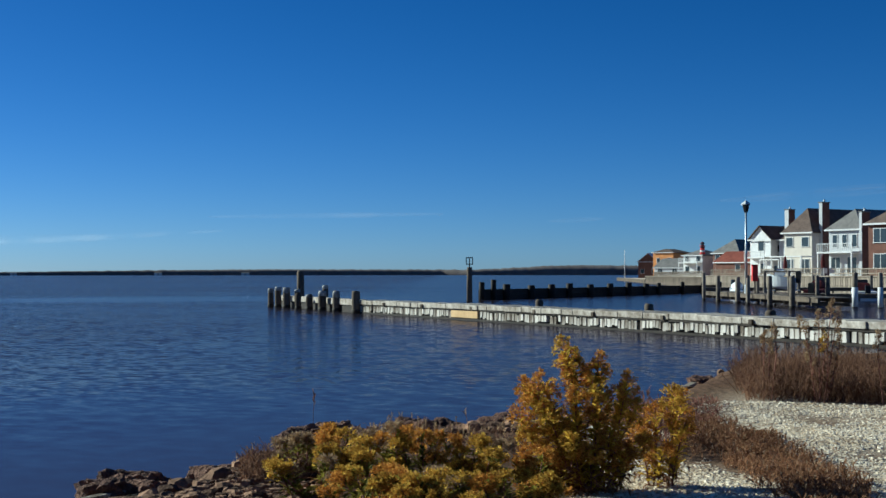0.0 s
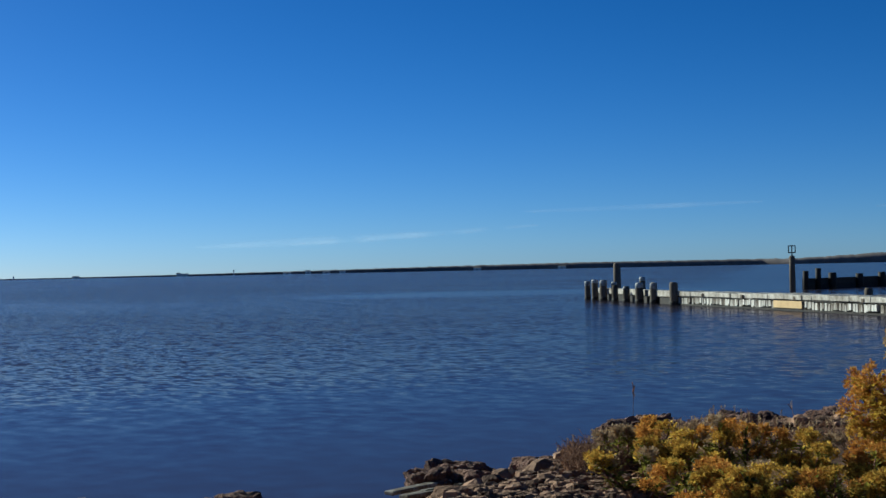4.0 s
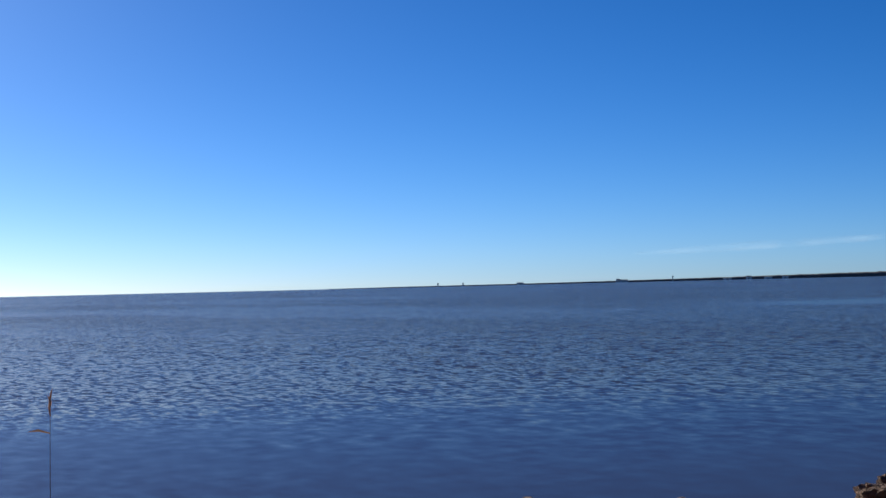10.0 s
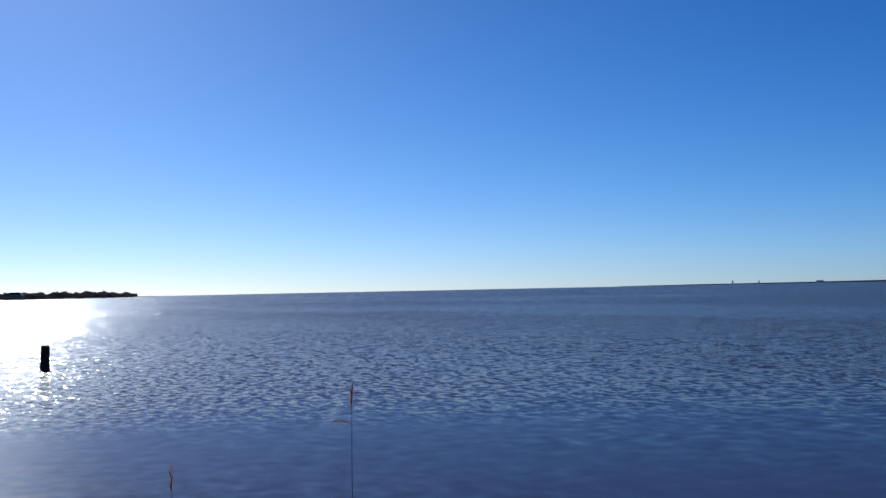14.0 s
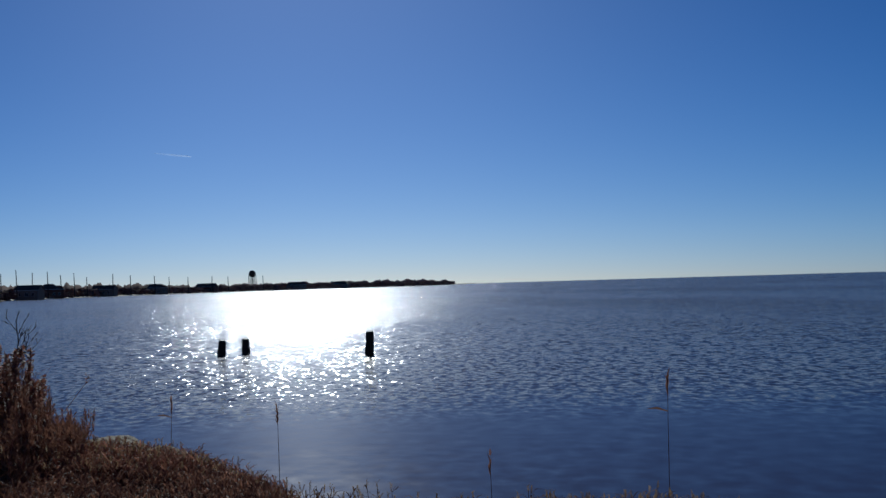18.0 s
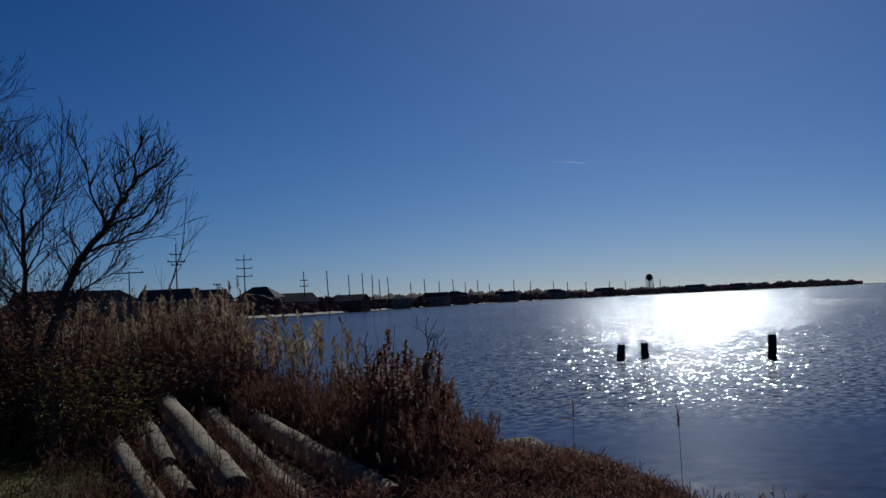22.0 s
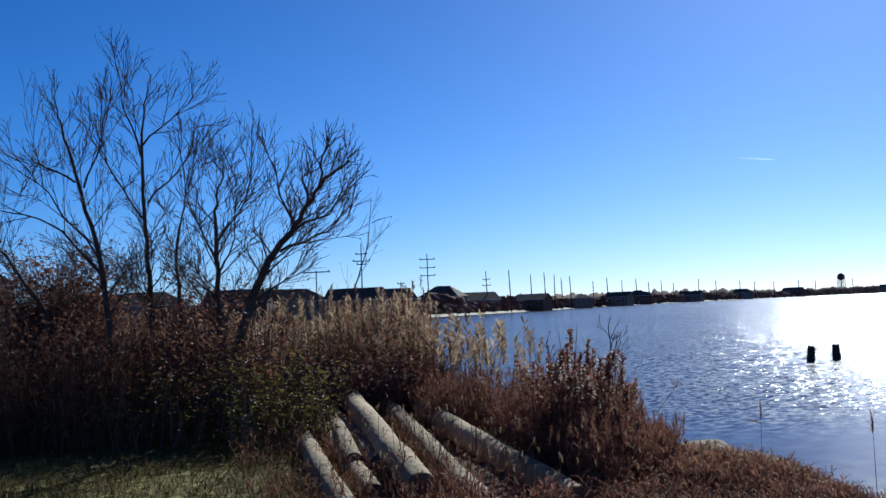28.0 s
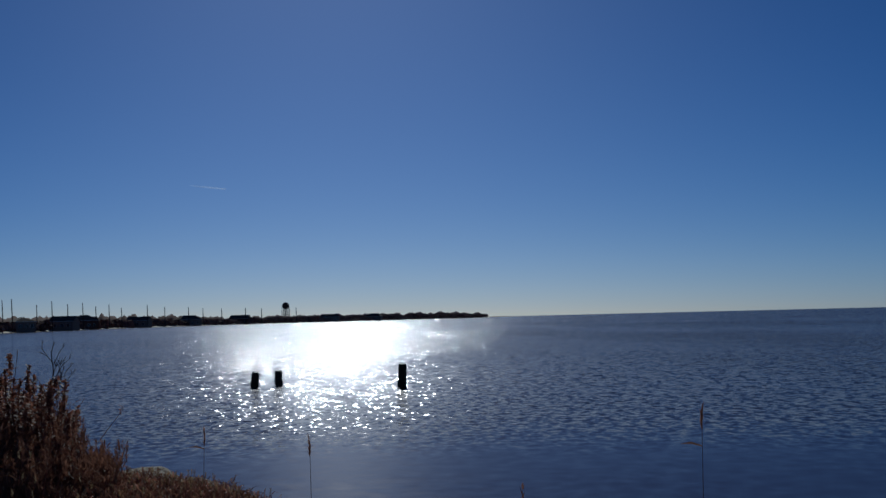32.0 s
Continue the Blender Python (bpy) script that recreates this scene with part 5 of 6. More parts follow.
# direction, spread, distance, size, height of the tops, how many
NEAR_ROCKS = ((12.3, 14.5, 11.5, 12.1, 0.16, 0.28, 0.38, 0.47, 18),
    (8.0, 12.4, 11.6, 12.6, 0.15, 0.24, 0.16, 0.25, 18),
    (9.3, 10.3, 12.2, 12.5, 0.3, 0.4, 0.44, 0.47, 2),
    (8.2, 9.2, 12.3, 12.7, 0.14, 0.2, 0.24, 0.3, 4),
    (1.5, 6.4, 12.8, 15.4, 0.18, 0.32, 0.36, 0.52, 24),
    (6.4, 8.6, 12.4, 13.6, 0.16, 0.24, 0.3, 0.4, 8),
    (-6.5, 1.5, 14.0, 16.6, 0.2, 0.36, 0.34, 0.5, 34),
    (-11.6, -9.9, 20.5, 23.6, 0.2, 0.34, 0.25, 0.4, 6),
    (-9.6, -6.5, 16.2, 17.6, 0.2, 0.32, 0.32, 0.44, 8))
LATER_ROCKS = ((22.5, 24.4, 11.5, 11.9, 0.15, 0.22, 0.22, 0.27, 5),
    (29.2, 30.6, 11.7, 12.1, 0.15, 0.22, 0.22, 0.27, 4),
    (34.6, 37.0, 11.5, 12.0, 0.15, 0.22, 0.2, 0.26, 7),
    (40, 46, 10.6, 11.2, 0.14, 0.2, 0.05, 0.15, 5),
    (74.4, 77.0, 16.4, 18.0, 0.2, 0.36, 0.25, 0.4, 9))
for y0, y1, d0, d1, s0, s1, z0, z1, n in NEAR_ROCKS + LATER_ROCKS:
    for k in range(n):
        rock(y0 + (y1 - y0) * (k + rng.random()) / n, rng.uniform(d0, d1), rng.uniform(s0, s1), rng.uniform(z0, z1), variants[rng.randrange(9)], "rough brown rock at the water's edge", rng.uniform(0.75, 1.0))
pale = rock_geo(1.0, (1.3, 1.0, 0.7), 31, 0.1)
pale.materials.append(M["pale_rock"])
for yw, d, s, top in ((73.9, 15.6, 0.5, 0.6), (71.9, 14.8, 0.36, 0.52)):
    rock(yw, d, s, top, pale, "pale rounded slab among weeds at the water's edge", 0.7)

# broken stones that fill the bank between the rocks
rg = random.Random(23)
g = Geo()
for i in range(4200):
    yw = rg.uniform(-6, 14.2) if i % 5 else rg.uniform(-12, 38)
    edge = table(BANK, yw)
    u = rg.random()
    if yw > 14.2 and u > 0.25:
        continue
    p = at(yw, edge + 0.35 - 3.0 * u * u - 0.3 * rg.random())
    s = rg.choice((0.025, 0.035, 0.045, 0.06, 0.09)) * rg.uniform(0.7, 1.3)
    p.z = ground_at(p) + s * 0.35
    g.lump(p, s, rg, (rg.uniform(0.8, 1.5), rg.uniform(0.8, 1.3), rg.uniform(0.5, 0.95)), 0.3, 4, 6)
for i in range(5200):
    yw = rg.uniform(5.5, 15.4)
    p = at(yw, rg.uniform(9.2, min(12.3, table(BANK, yw) + 0.1)))
    s = rg.choice((0.012, 0.018, 0.025, 0.035, 0.05)) * rg.uniform(0.7, 1.3)
    p.z = ground_at(p) + s * 0.3
    g.lump(p, s, rg, (rg.uniform(0.8, 1.5), rg.uniform(0.8, 1.3), rg.uniform(0.5, 0.95)), 0.35, 4, 5)
single("bank_rubble", g, M["rubble"], "brown broken stones and clods between the rocks", "rubble", kind="stuff")

# grey boards stranded on the bank
for i, (yw, d, ln, tw) in enumerate(((14.7, 11.25, 0.95, 48), (13.5, 11.1, 0.66, 38), (14.3, 10.95, 0.75, 44), (12.7, 10.95, 0.62, 36))):
    p = at(yw, d)
    single("driftwood_board", Geo().box(-ln / 2, ln / 2, -0.05, 0.05, 0.0, 0.035, bevel=0.008), M["bleached"], "grey weathered board lying on the bank", "board", "boards on the bank", m=Matrix.Translation((p.x, p.y, max(ground_at(p) + 0.03, 0.34))) @ Matrix.Rotation(radians(yw + tw), 4, "Z"))


def log(a, b, r0, r1, seed, label):
    a, b = Vector(a), Vector(b)
    d = b - a
    t = thing("log", Matrix.Translation(a) @ d.to_track_quat("X", "Z").to_matrix().to_4x4(), label, "log", "logs stacked on the bank")
    rg = random.Random(seed)
    n = 10
    pts = [(d.length * i / n, rg.uniform(-0.012, 0.012), rg.uniform(-0.012, 0.012)) for i in range(n + 1)]
    part("trunk", Geo().tube(pts, [(r0 + (r1 - r0) * i / n) * rg.uniform(0.96, 1.04) for i in range(n + 1)], 14, cap=False), M["log"], t, smooth=True)
    for x, r, s in ((0, r0, -1), (d.length, r1, 1)):
        g = Geo().tube([(x - 0.01 * s, 0, 0), (x + 0.012 * s, 0, 0)], [r * 0.985, r * 0.96], 14)
        part("cut_end", g, M["log_end"], t, "dark weathered cut end")
    return t


LOGS = (((-17.0, -0.27, 0.64), (-9.4, 0.25, 0.60), 0.125, 0.11), ((-22.6, 0.06, 0.70), (-13.4, 0.3, 0.66), 0.13, 0.115), ((-20.2, 0.44, 0.88), (-10.9, 0.80, 0.72), 0.165, 0.14), ((-21.9, 1.0, 0.72), (-9.8, 1.31, 0.55), 0.15, 0.125),
        ((-20.7, 1.42, 0.74), (-10.6, 2.05, 0.58), 0.155, 0.135), ((-19.6, 0.2, 0.66), (-13.2, 0.58, 0.63), 0.14, 0.135), ((-18.5, 0.0, 0.62), (-11.6, 0.42, 0.58), 0.12, 0.12))
for i, (a, b, r0, r1) in enumerate(LOGS):
    log(a, b, r0, r1, 300 + i, "long peeled grey-brown log lying among weeds")


# ---- bare trees ----
def bare_tree(guide, r, seed, twigs, label, levels=4, spread=0.62, first=0.18, reach=0.55, limbs=()):
    """A trunk along guide points, with limbs that fork down to fine twigs."""
    rg = random.Random(seed)
    pts = [Vector(p) for p in guide]
    base = pts[0].copy()
    t = thing("bare_tree", Matrix.Translation(base), label, "tree", "bare trees in the scrub")
    pts = [p - base for p in pts]
    # finer trunk
    fine = []
    for a, b in zip(pts, pts[1:]):
        for k in range(4):
            q = a.lerp(b, k / 4)
            fine.append(q + Vector((rg.uniform(-1, 1), rg.uniform(-1, 1), 0)) * r * 0.35)
    fine.append(pts[-1])
    n = len(fine)
    radii = [max(0.006, r * (1 - 0.93 * (i / (n - 1)) ** 0.85)) for i in range(n)]
    part("trunk", Geo().tube(fine, radii, 8), M["bark"], t, smooth=True)
    fine_twigs = Geo()
    total = sum((b - a).length for a, b in zip(fine, fine[1:]))

    def grow(p, d, length, rad, level, line=None):
        seg = 4 if level < 3 else 3
        v = d.normalized()
        if line is None:
            line, q = [p], p.copy()
            for k in range(seg):
                v = (v + Vector((rg.gauss(0, 0.06), rg.gauss(0, 0.06), rg.gauss(0.02, 0.05)))).normalized()
                q = q + v * length / seg
                line.append(q.copy())
        seg = len(line) - 1
        rr = [max(0.003, rad * (1 - 0.86 * k / seg)) for k in range(seg + 1)]
        if level <= 1:
            part("limb", Geo().tube(line, rr, 5, cap=False), M["bark"], t)
        else:
            fine_twigs.tube(line, rr, 3, cap=False)
        if level < levels:
            n2 = min(6 if level == 1 else 5 if level < levels - 1 else 4, int(length / 0.11))
            for k in range(n2):
                u = 0.2 + 0.78 * (k + rg.random()) / n2
                j = min(seg - 1, int(u * seg))
                s = line[j].lerp(line[j + 1], u * seg - j)
                along = (line[j + 1] - line[j]).normalized()
                side = along.cross(Vector((rg.gauss(0, 1), rg.gauss(0, 1), rg.gauss(0, 1))))
                side = side.normalized() if side.length > 1e-6 else Vector((1, 0, 0))
                a = radians(rg.uniform(16, 40))
                grow(s, along * math.cos(a) + side * math.sin(a) + Vector((0, 0, 0.1)), length * rg.uniform(0.42, 0.72) * (1.15 - 0.4 * u), max(0.0045, rad * 0.5), level + 1)

    for guide in limbs:
        line = [Vector(q) - base for q in guide]
        whole = [a.lerp(b, k / 3) + Vector((rg.gauss(0, 0.02), rg.gauss(0, 0.02), rg.gauss(0, 0.02))) for a, b in zip(line, line[1:]) for k in range(3)] + [line[-1]]
        grow(whole[0], whole[-1] - whole[0], sum((b - a).length for a, b in zip(line, line[1:])), r * 0.3, 1, whole)
    for i in range(twigs):
        u = first + (1 - first) * ((i + rg.random()) / twigs) ** 1.25
        j = min(n - 2, int(u * (n - 1)))
        p = fine[j].lerp(fine[j + 1], u * (n - 1) - j)
        d0 = (fine[j + 1] - fine[j]).normalized()
        a = rg.uniform(0, 2 * math.pi)
        side = Vector((math.cos(a), math.sin(a), 0.25))
        grow(p, d0 * 0.7 + side * (spread + 0.45 * (1 - u)), total * reach * (1.15 - 0.75 * u) * rg.uniform(0.6, 1.1), max(0.006, radii[j] * 0.3), 1)
    part("twig_mass", fine_twigs, M["twig"], t, "fine brown twigs")["kind"] = "stuff"
    return t


def pz(yw, d, el):
    """A place by direction, distance and angle above the level."""
    return at(yw, d, EYE + d * math.tan(radians(el)))


def along(d, *points):
    """Places at one distance, from directions and angles above the level."""
    return [pz(yw, d, el) for yw, el in points]


bare_tree([at(98.7, 19.0, 0.5)] + along(19, (98.85, -0.6), (99.04, 2.1), (99.69, 4.8), (100.43, 7.5), (100.7, 8.7), (100.95, 9.8)), 0.062, 41, 26, "tall slender bare tree with fine upswept twigs", reach=0.165,
          limbs=(along(19.0, (99.2, 2.2), (100.68, 3.9), (102.25, 4.7), (103.8, 5.0), (104.6, 4.9)), along(19.0, (100.1, 6.0), (101.3, 6.6), (102.3, 7.0)), along(19.1, (99.0, 2.4), (101.2, 5.6), (102.5, 7.0)), along(18.9, (99.9, 5.6), (99.0, 7.6), (98.7, 9.2))))
bare_tree([at(97.0, 20.0, 0.5)] + along(20, (97.05, -0.6), (97.15, 2.0), (97.25, 4.7), (97.35, 7.7), (97.1, 9.2), (96.8, 10.5)), 0.062, 42, 26, "tall slender bare tree with fine upswept twigs", reach=0.15,
          limbs=(along(20.0, (97.35, 7.4), (96.1, 8.5), (95.0, 9.7)), along(20.0, (97.2, 5.0), (95.9, 6.4), (94.9, 7.7)), along(20.1, (97.2, 4.2), (98.6, 6.2), (99.1, 8.4)), along(19.9, (97.3, 7.0), (98.0, 9.0), (98.2, 10.6))))
bare_tree([at(94.3, 19.5, 0.5)] + along(19.5, (94.25, -0.6), (94.26, 2.0), (94.3, 4.3), (94.15, 5.6), (93.7, 6.6)), 0.066, 43, 32, "bushy bare tree with many fine twigs", reach=0.27,
          limbs=(along(19.4, (94.2, 3.2), (92.9, 5.2), (92.6, 7.3)), along(19.5, (94.3, 2.6), (95.4, 5.0), (95.7, 7.0)), along(19.6, (94.3, 1.8), (93.4, 3.4), (93.3, 6.2))))
bare_tree([at(94.0, 18.5, 0.5)] + along(18.4, (93.4, -0.8), (92.35, 1.9), (91.1, 3.6), (90.3, 4.7), (89.5, 5.9), (88.6, 6.5), (88.2, 7.0)), 0.082, 44, 34, "leaning bare tree with a dark crooked trunk", reach=0.2,
          limbs=(along(18.4, (90.9, 3.8), (91.5, 5.3), (91.7, 6.6)), along(18.3, (90.3, 4.7), (90.4, 5.9), (89.9, 6.9)), along(18.3, (89.6, 5.8), (89.6, 6.9), (89.3, 7.8)), along(18.4, (91.6, 2.8), (90.0, 3.4), (88.4, 4.2)), along(18.4, (91.0, 3.6), (89.4, 4.4), (88.3, 5.6))))
bare_tree([at(95.8, 20.5, 0.5), pz(95.9, 20.5, 0), pz(96.0, 20.5, 3.0), pz(95.3, 20.5, 6.6)], 0.06, 45, 12, "slender bare sapling among larger trees", reach=0.42)
bare_tree([at(101.0, 20.5, 0.5), pz(101.4, 20.5, 0.5), pz(103.0, 20.5, 3.0), pz(105.6, 20.7, 4.6)], 0.06, 46, 12, "low spreading bare tree with drooping twigs", reach=0.5)
bare_tree([at(88.6, 27, 0.5), pz(88.4, 27, 1.0), pz(87.7, 27, 3.0), pz(87.5, 27, 5.0)], 0.028, 47, 5, "thin lone sapling behind the reeds", levels=2, reach=0.3)
bare_tree([at(77.4, 16.0, 0.5), pz(77.45, 16, -3.0), pz(77.3, 16, -1.9), pz(77.4, 16, -1.0)], 0.017, 48, 9, "small bare weed shrub at the water's edge", levels=3, reach=0.3, first=0.3)
bare_tree([at(80.0, 16.5, 0.5), pz(79.9, 16.5, -3.0), pz(80.1, 16.5, -1.6)], 0.018, 49, 8, "small bare weed shrub at the water's edge", levels=3, reach=0.34, first=0.3)


# ---- reeds, scrub, weeds and grass ----
def scatter(rg, region):
    yw = rg.uniform(region[0], region[1])
    return yw, rg.uniform(region[2], region[3])


def clumpy(p, scale):
    """Plants grow taller in some spots than in others."""
    k = 0.5 + 1.0 * noise.noise((p.x * scale, p.y * scale, 5.0)) + 0.35 * noise.noise((p.x * scale * 3, p.y * scale * 3, 9.0))
    return 0.62 + 0.5 * min(1.1, max(0.0, k))


def stalk_bed(name, regions, count, h0, h1, label, seed, stem, leaf, head, leafn=3, headlen=0.22, lean=0.10, width=0.012, category="reeds", group="", keep=None, plumed=0.8, spike=False):
    """Many thin stalks with blades and feathery heads."""
    rg = random.Random(seed)
    t = thing(name, Matrix.Identity(4), label, category, group, kind="stuff")
    gs, gl, gh = Geo(), Geo(), Geo()
    for i in range(count):
        yw, d = scatter(rg, regions[i % len(regions)])
        if keep and not keep(yw, d):
            continue
        p = at(yw, d)
        p.z = max(ground_at(p), -0.2)
        h = rg.uniform(h0, h1) * clumpy(p, 1.1)
        top = p + Vector((rg.gauss(0, lean) * h, rg.gauss(0, lean) * h, h))
        mid = p.lerp(top, 0.5) + Vector((rg.gauss(0, 0.02), rg.gauss(0, 0.02), 0)) * h
        w = width * rg.uniform(0.7, 1.2)
        gs.tube([p, mid, top], [w * 0.5, w * 0.45, w * 0.25], 3, cap=False)
        for k in range(leafn):
            u = rg.uniform(0.25, 0.92)
            s = p.lerp(top, u)
            a = rg.uniform(0, 2 * math.pi)
            out = Vector((math.cos(a), math.sin(a), rg.uniform(-0.1, 0.7))) * rg.uniform(0.12, 0.3) * (h / 2.0 + 0.35)
            gl.blade(s, s + out, width * rg.uniform(0.9, 1.7), Vector((-math.sin(a), math.cos(a), 0.2)), 0.03)
        if head and rg.random() < plumed:
            a = rg.uniform(0, 2 * math.pi)
            if spike:
                for k in range(90):
                    u = rg.random()
                    v = Vector((rg.gauss(0, 1), rg.gauss(0, 1), rg.gauss(0.3, 0.8))).normalized()
                    gh.fleck(p.lerp(top, 1.0 - 0.9 * headlen * u / h) + v * headlen * 0.11 * math.sin(math.pi * (0.12 + 0.8 * u)) * rg.uniform(0.3, 1.0), rg.uniform(0.018, 0.036), v)
                continue
            for k in range(12):
                b = top + Vector((0, 0, headlen * (k / 12 - 0.35)))
                a2 = a + rg.gauss(0, 0.9)
                gh.blade(b, b + Vector((math.cos(a2) * headlen * 0.35, math.sin(a2) * headlen * 0.35, headlen * rg.uniform(0.15, 0.5))), headlen * 0.12, Vector((-math.sin(a2), math.cos(a2), 0.3)))
    part("stems", gs, stem, t)
    if gl.f:
        part("blades", gl, leaf, t)
    if gh.f:
        part("plumes", gh, head, t)
    return t


stalk_bed("reed_bed", ((85.2, 93.5, 21.5, 27), (85.2, 90, 24, 30)), 2300, 0.8, 1.75, "dense bed of dry tan reeds with feathery plumes", 51, M["reed"], M["reed"], M["plume"], 5, 0.26, 0.09, plumed=0.4)
stalk_bed("weed_patch", ((85.0, 92.5, 20.5, 25),), 500, 0.9, 1.9, "dark russet stems grown through the reeds", 158, M["russet"], M["bramble"], M["bramble"], 5, 0.16, 0.12, 0.01, "weeds", plumed=0.5)
stalk_bed("reed_bed", ((80.2, 85, 19.0, 23), (82.5, 85.3, 20, 25)), 75, 0.8, 1.5, "thin stand of bent dry reeds at the water's edge", 52, M["reed"], M["reed"], M["plume"], 2, 0.36, 0.14, 0.011)
stalk_bed("reed_bed", ((93, 110, 24, 32),), 900, 0.9, 1.6, "dry brown reeds behind the scrub", 53, M["hay"], M["hay"], M["plume"], 3, 0.25, 0.08)
BESIDE_LOGS = lambda yw, d: yw < 78.8 + (d - 11) * 0.68
stalk_bed("weed_patch", ((76.5, 84.5, 12.5, 18.5), (77.2, 86, 11.5, 16)), 3600, 0.2, 0.78, "dense russet dead weeds beside the logs", 54, M["russet"], M["bramble"], M["bramble"], 6, 0.12, 0.28, 0.009, "weeds", keep=BESIDE_LOGS)
stalk_bed("weed_patch", ((75.0, 77.6, 12.5, 16.5),), 700, 0.1, 0.42, "low russet weeds sloping down to the rocks", 161, M["russet"], M["bramble"], M["bramble"], 6, 0.1, 0.3, 0.009, "weeds")
stalk_bed("dock_weed", ((76.2, 84.5, 13.5, 18.0), (76.3, 79.5, 13.0, 15.5)), 190, 0.6, 1.1, "tall dark dead dock stems with narrow seed spikes", 154, M["bramble"], M["bramble"], M["russet"], 3, 0.28, 0.08, 0.012, "weeds", keep=BESIDE_LOGS, spike=True)
stalk_bed("weed_patch", ((82.8, 85.6, 17.5, 21.0),), 520, 0.3, 0.75, "dark russet weeds between the reeds and the logs", 165, M["russet"], M["bramble"], M["bramble"], 6, 0.12, 0.22, 0.009, "weeds")
stalk_bed("dock_weed", ((76.4, 80.0, 13.0, 15.5),), 60, 0.95, 1.3, "tall dark dead dock stems with narrow seed spikes", 164, M["bramble"], M["bramble"], M["russet"], 4, 0.24, 0.07, 0.014, "weeds", spike=True)
stalk_bed("weed_patch", ((82, 92.5, 8.5, 13.5), (86, 93.5, 11, 18), (84.5, 90, 12, 21)), 900, 0.08, 0.42, "dead brown weeds grown up between the logs", 159, M["russet"], M["hay"], M["bramble"], 4, 0.06, 0.3, 0.009, "weeds", plumed=0.5)
stalk_bed("weed_patch", ((77, 88, 9.5, 17),), 160, 0.3, 0.8, "thin pale seed stalks among the logs", 155, M["hay"], M["hay"], M["straw"], 1, 0.05, 0.25, 0.008, "weeds")
stalk_bed("weed_patch", ((79, 86.5, 8.6, 10.8),), 200, 0.15, 0.4, "thin dead weeds before the logs", 66, M["russet"], M["russet"], M["bramble"], 4, 0.05, 0.25, 0.01, "weeds")
stalk_bed("weed_patch", ((66.5, 84, 8.2, 12.6), (66.5, 82, 9, 14)), 2400, 0.06, 0.24, "low dark russet weeds covering the bank", 68, M["bramble"], M["bramble"], None, 4, 0.05, 0.5, 0.01, "weeds", keep=lambda yw, d: BESIDE_LOGS(yw, d) and not (72.8 < yw < 75.2 and d > 14.6))
stalk_bed("weed_patch", ((66, 77, 11.8, 14.2), (67.2, 76, 12.5, 16)), 1700, 0.06, 0.24, "low russet weeds along the bank", 55, M["russet"], M["russet"], M["seedhead"], 4, 0.06, 0.2, 0.01, "weeds", keep=lambda yw, d: not (72.8 < yw < 75.2 and d > 14.6), plumed=0.3)
stalk_bed("weed_patch", ((46, 66, 10.2, 12.0), (48, 56, 10.8, 11.9)), 650, 0.1, 0.32, "low brown grass tufts along the bank", 56, M["hay"], M["hay"], M["seedhead"], 3, 0.06, 0.2, 0.009, "grass")
stalk_bed("marsh_hay", ((-20.5, -13.0, 17.6, 20.5), (-20.5, -12.6, 18.5, 22)), 4200, 0.18, 0.56, "thick clump of brown marsh hay", 57, M["hay"], M["hay"], None, 3, 0.1, 0.34, 0.009, "grass")
stalk_bed("marsh_hay", ((-40, -20.5, 18, 24),), 1200, 0.35, 0.72, "thick clump of brown marsh hay", 58, M["hay"], M["hay"], None, 3, 0.1, 0.34, 0.009, "grass")
stalk_bed("weed_patch", ((-18, -6.8, 9.0, 15.5),), 7000, 0.02, 0.11, "low rusty weeds in a swath across the gravel", 59, M["rust_weed"], M["rust_weed"], M["straw"], 3, 0.03, 0.8, 0.008, "weeds", keep=lambda yw, d: abs(d - 14.0 - (yw + 11) * 0.74 + 0.9 * noise.noise((yw, d, 1.5)) + 0.9 * noise.noise((yw * 3, d * 3, 4.5))) < 1.45 + 0.6 * noise.noise((yw * 9, d * 9, 2.5)), plumed=0.3)
stalk_bed("weed_patch", ((-10.4, -7.9, 12.0, 13.4),), 45, 0.2, 0.45, "upright clump of dark dead stems behind the goldenrod", 156, M["russet"], M["russet"], M["bramble"], 5, 0.14, 0.12, 0.009, "weeds")
stalk_bed("weed_patch", ((6.2, 8.6, 10.2, 11.4),), 520, 0.05, 0.22, "soft tuft of brown grass on the bank", 157, M["hay"], M["hay"], None, 3, 0.05, 0.4, 0.008, "grass")
stalk_bed("weed_patch", ((-12, -7, 14.5, 17.2),), 350, 0.04, 0.15, "dry brown weeds along the bank", 67, M["hay"], M["russet"], None, 3, 0.05, 0.5, 0.009, "weeds")
stalk_bed("weed_patch", ((-4.5, 9, 11.5, 14),), 350, 0.08, 0.26, "dry brown weeds on the rocky bank", 60, M["hay"], M["hay"], M["seedhead"], 3, 0.06, 0.25, 0.009, "weeds")


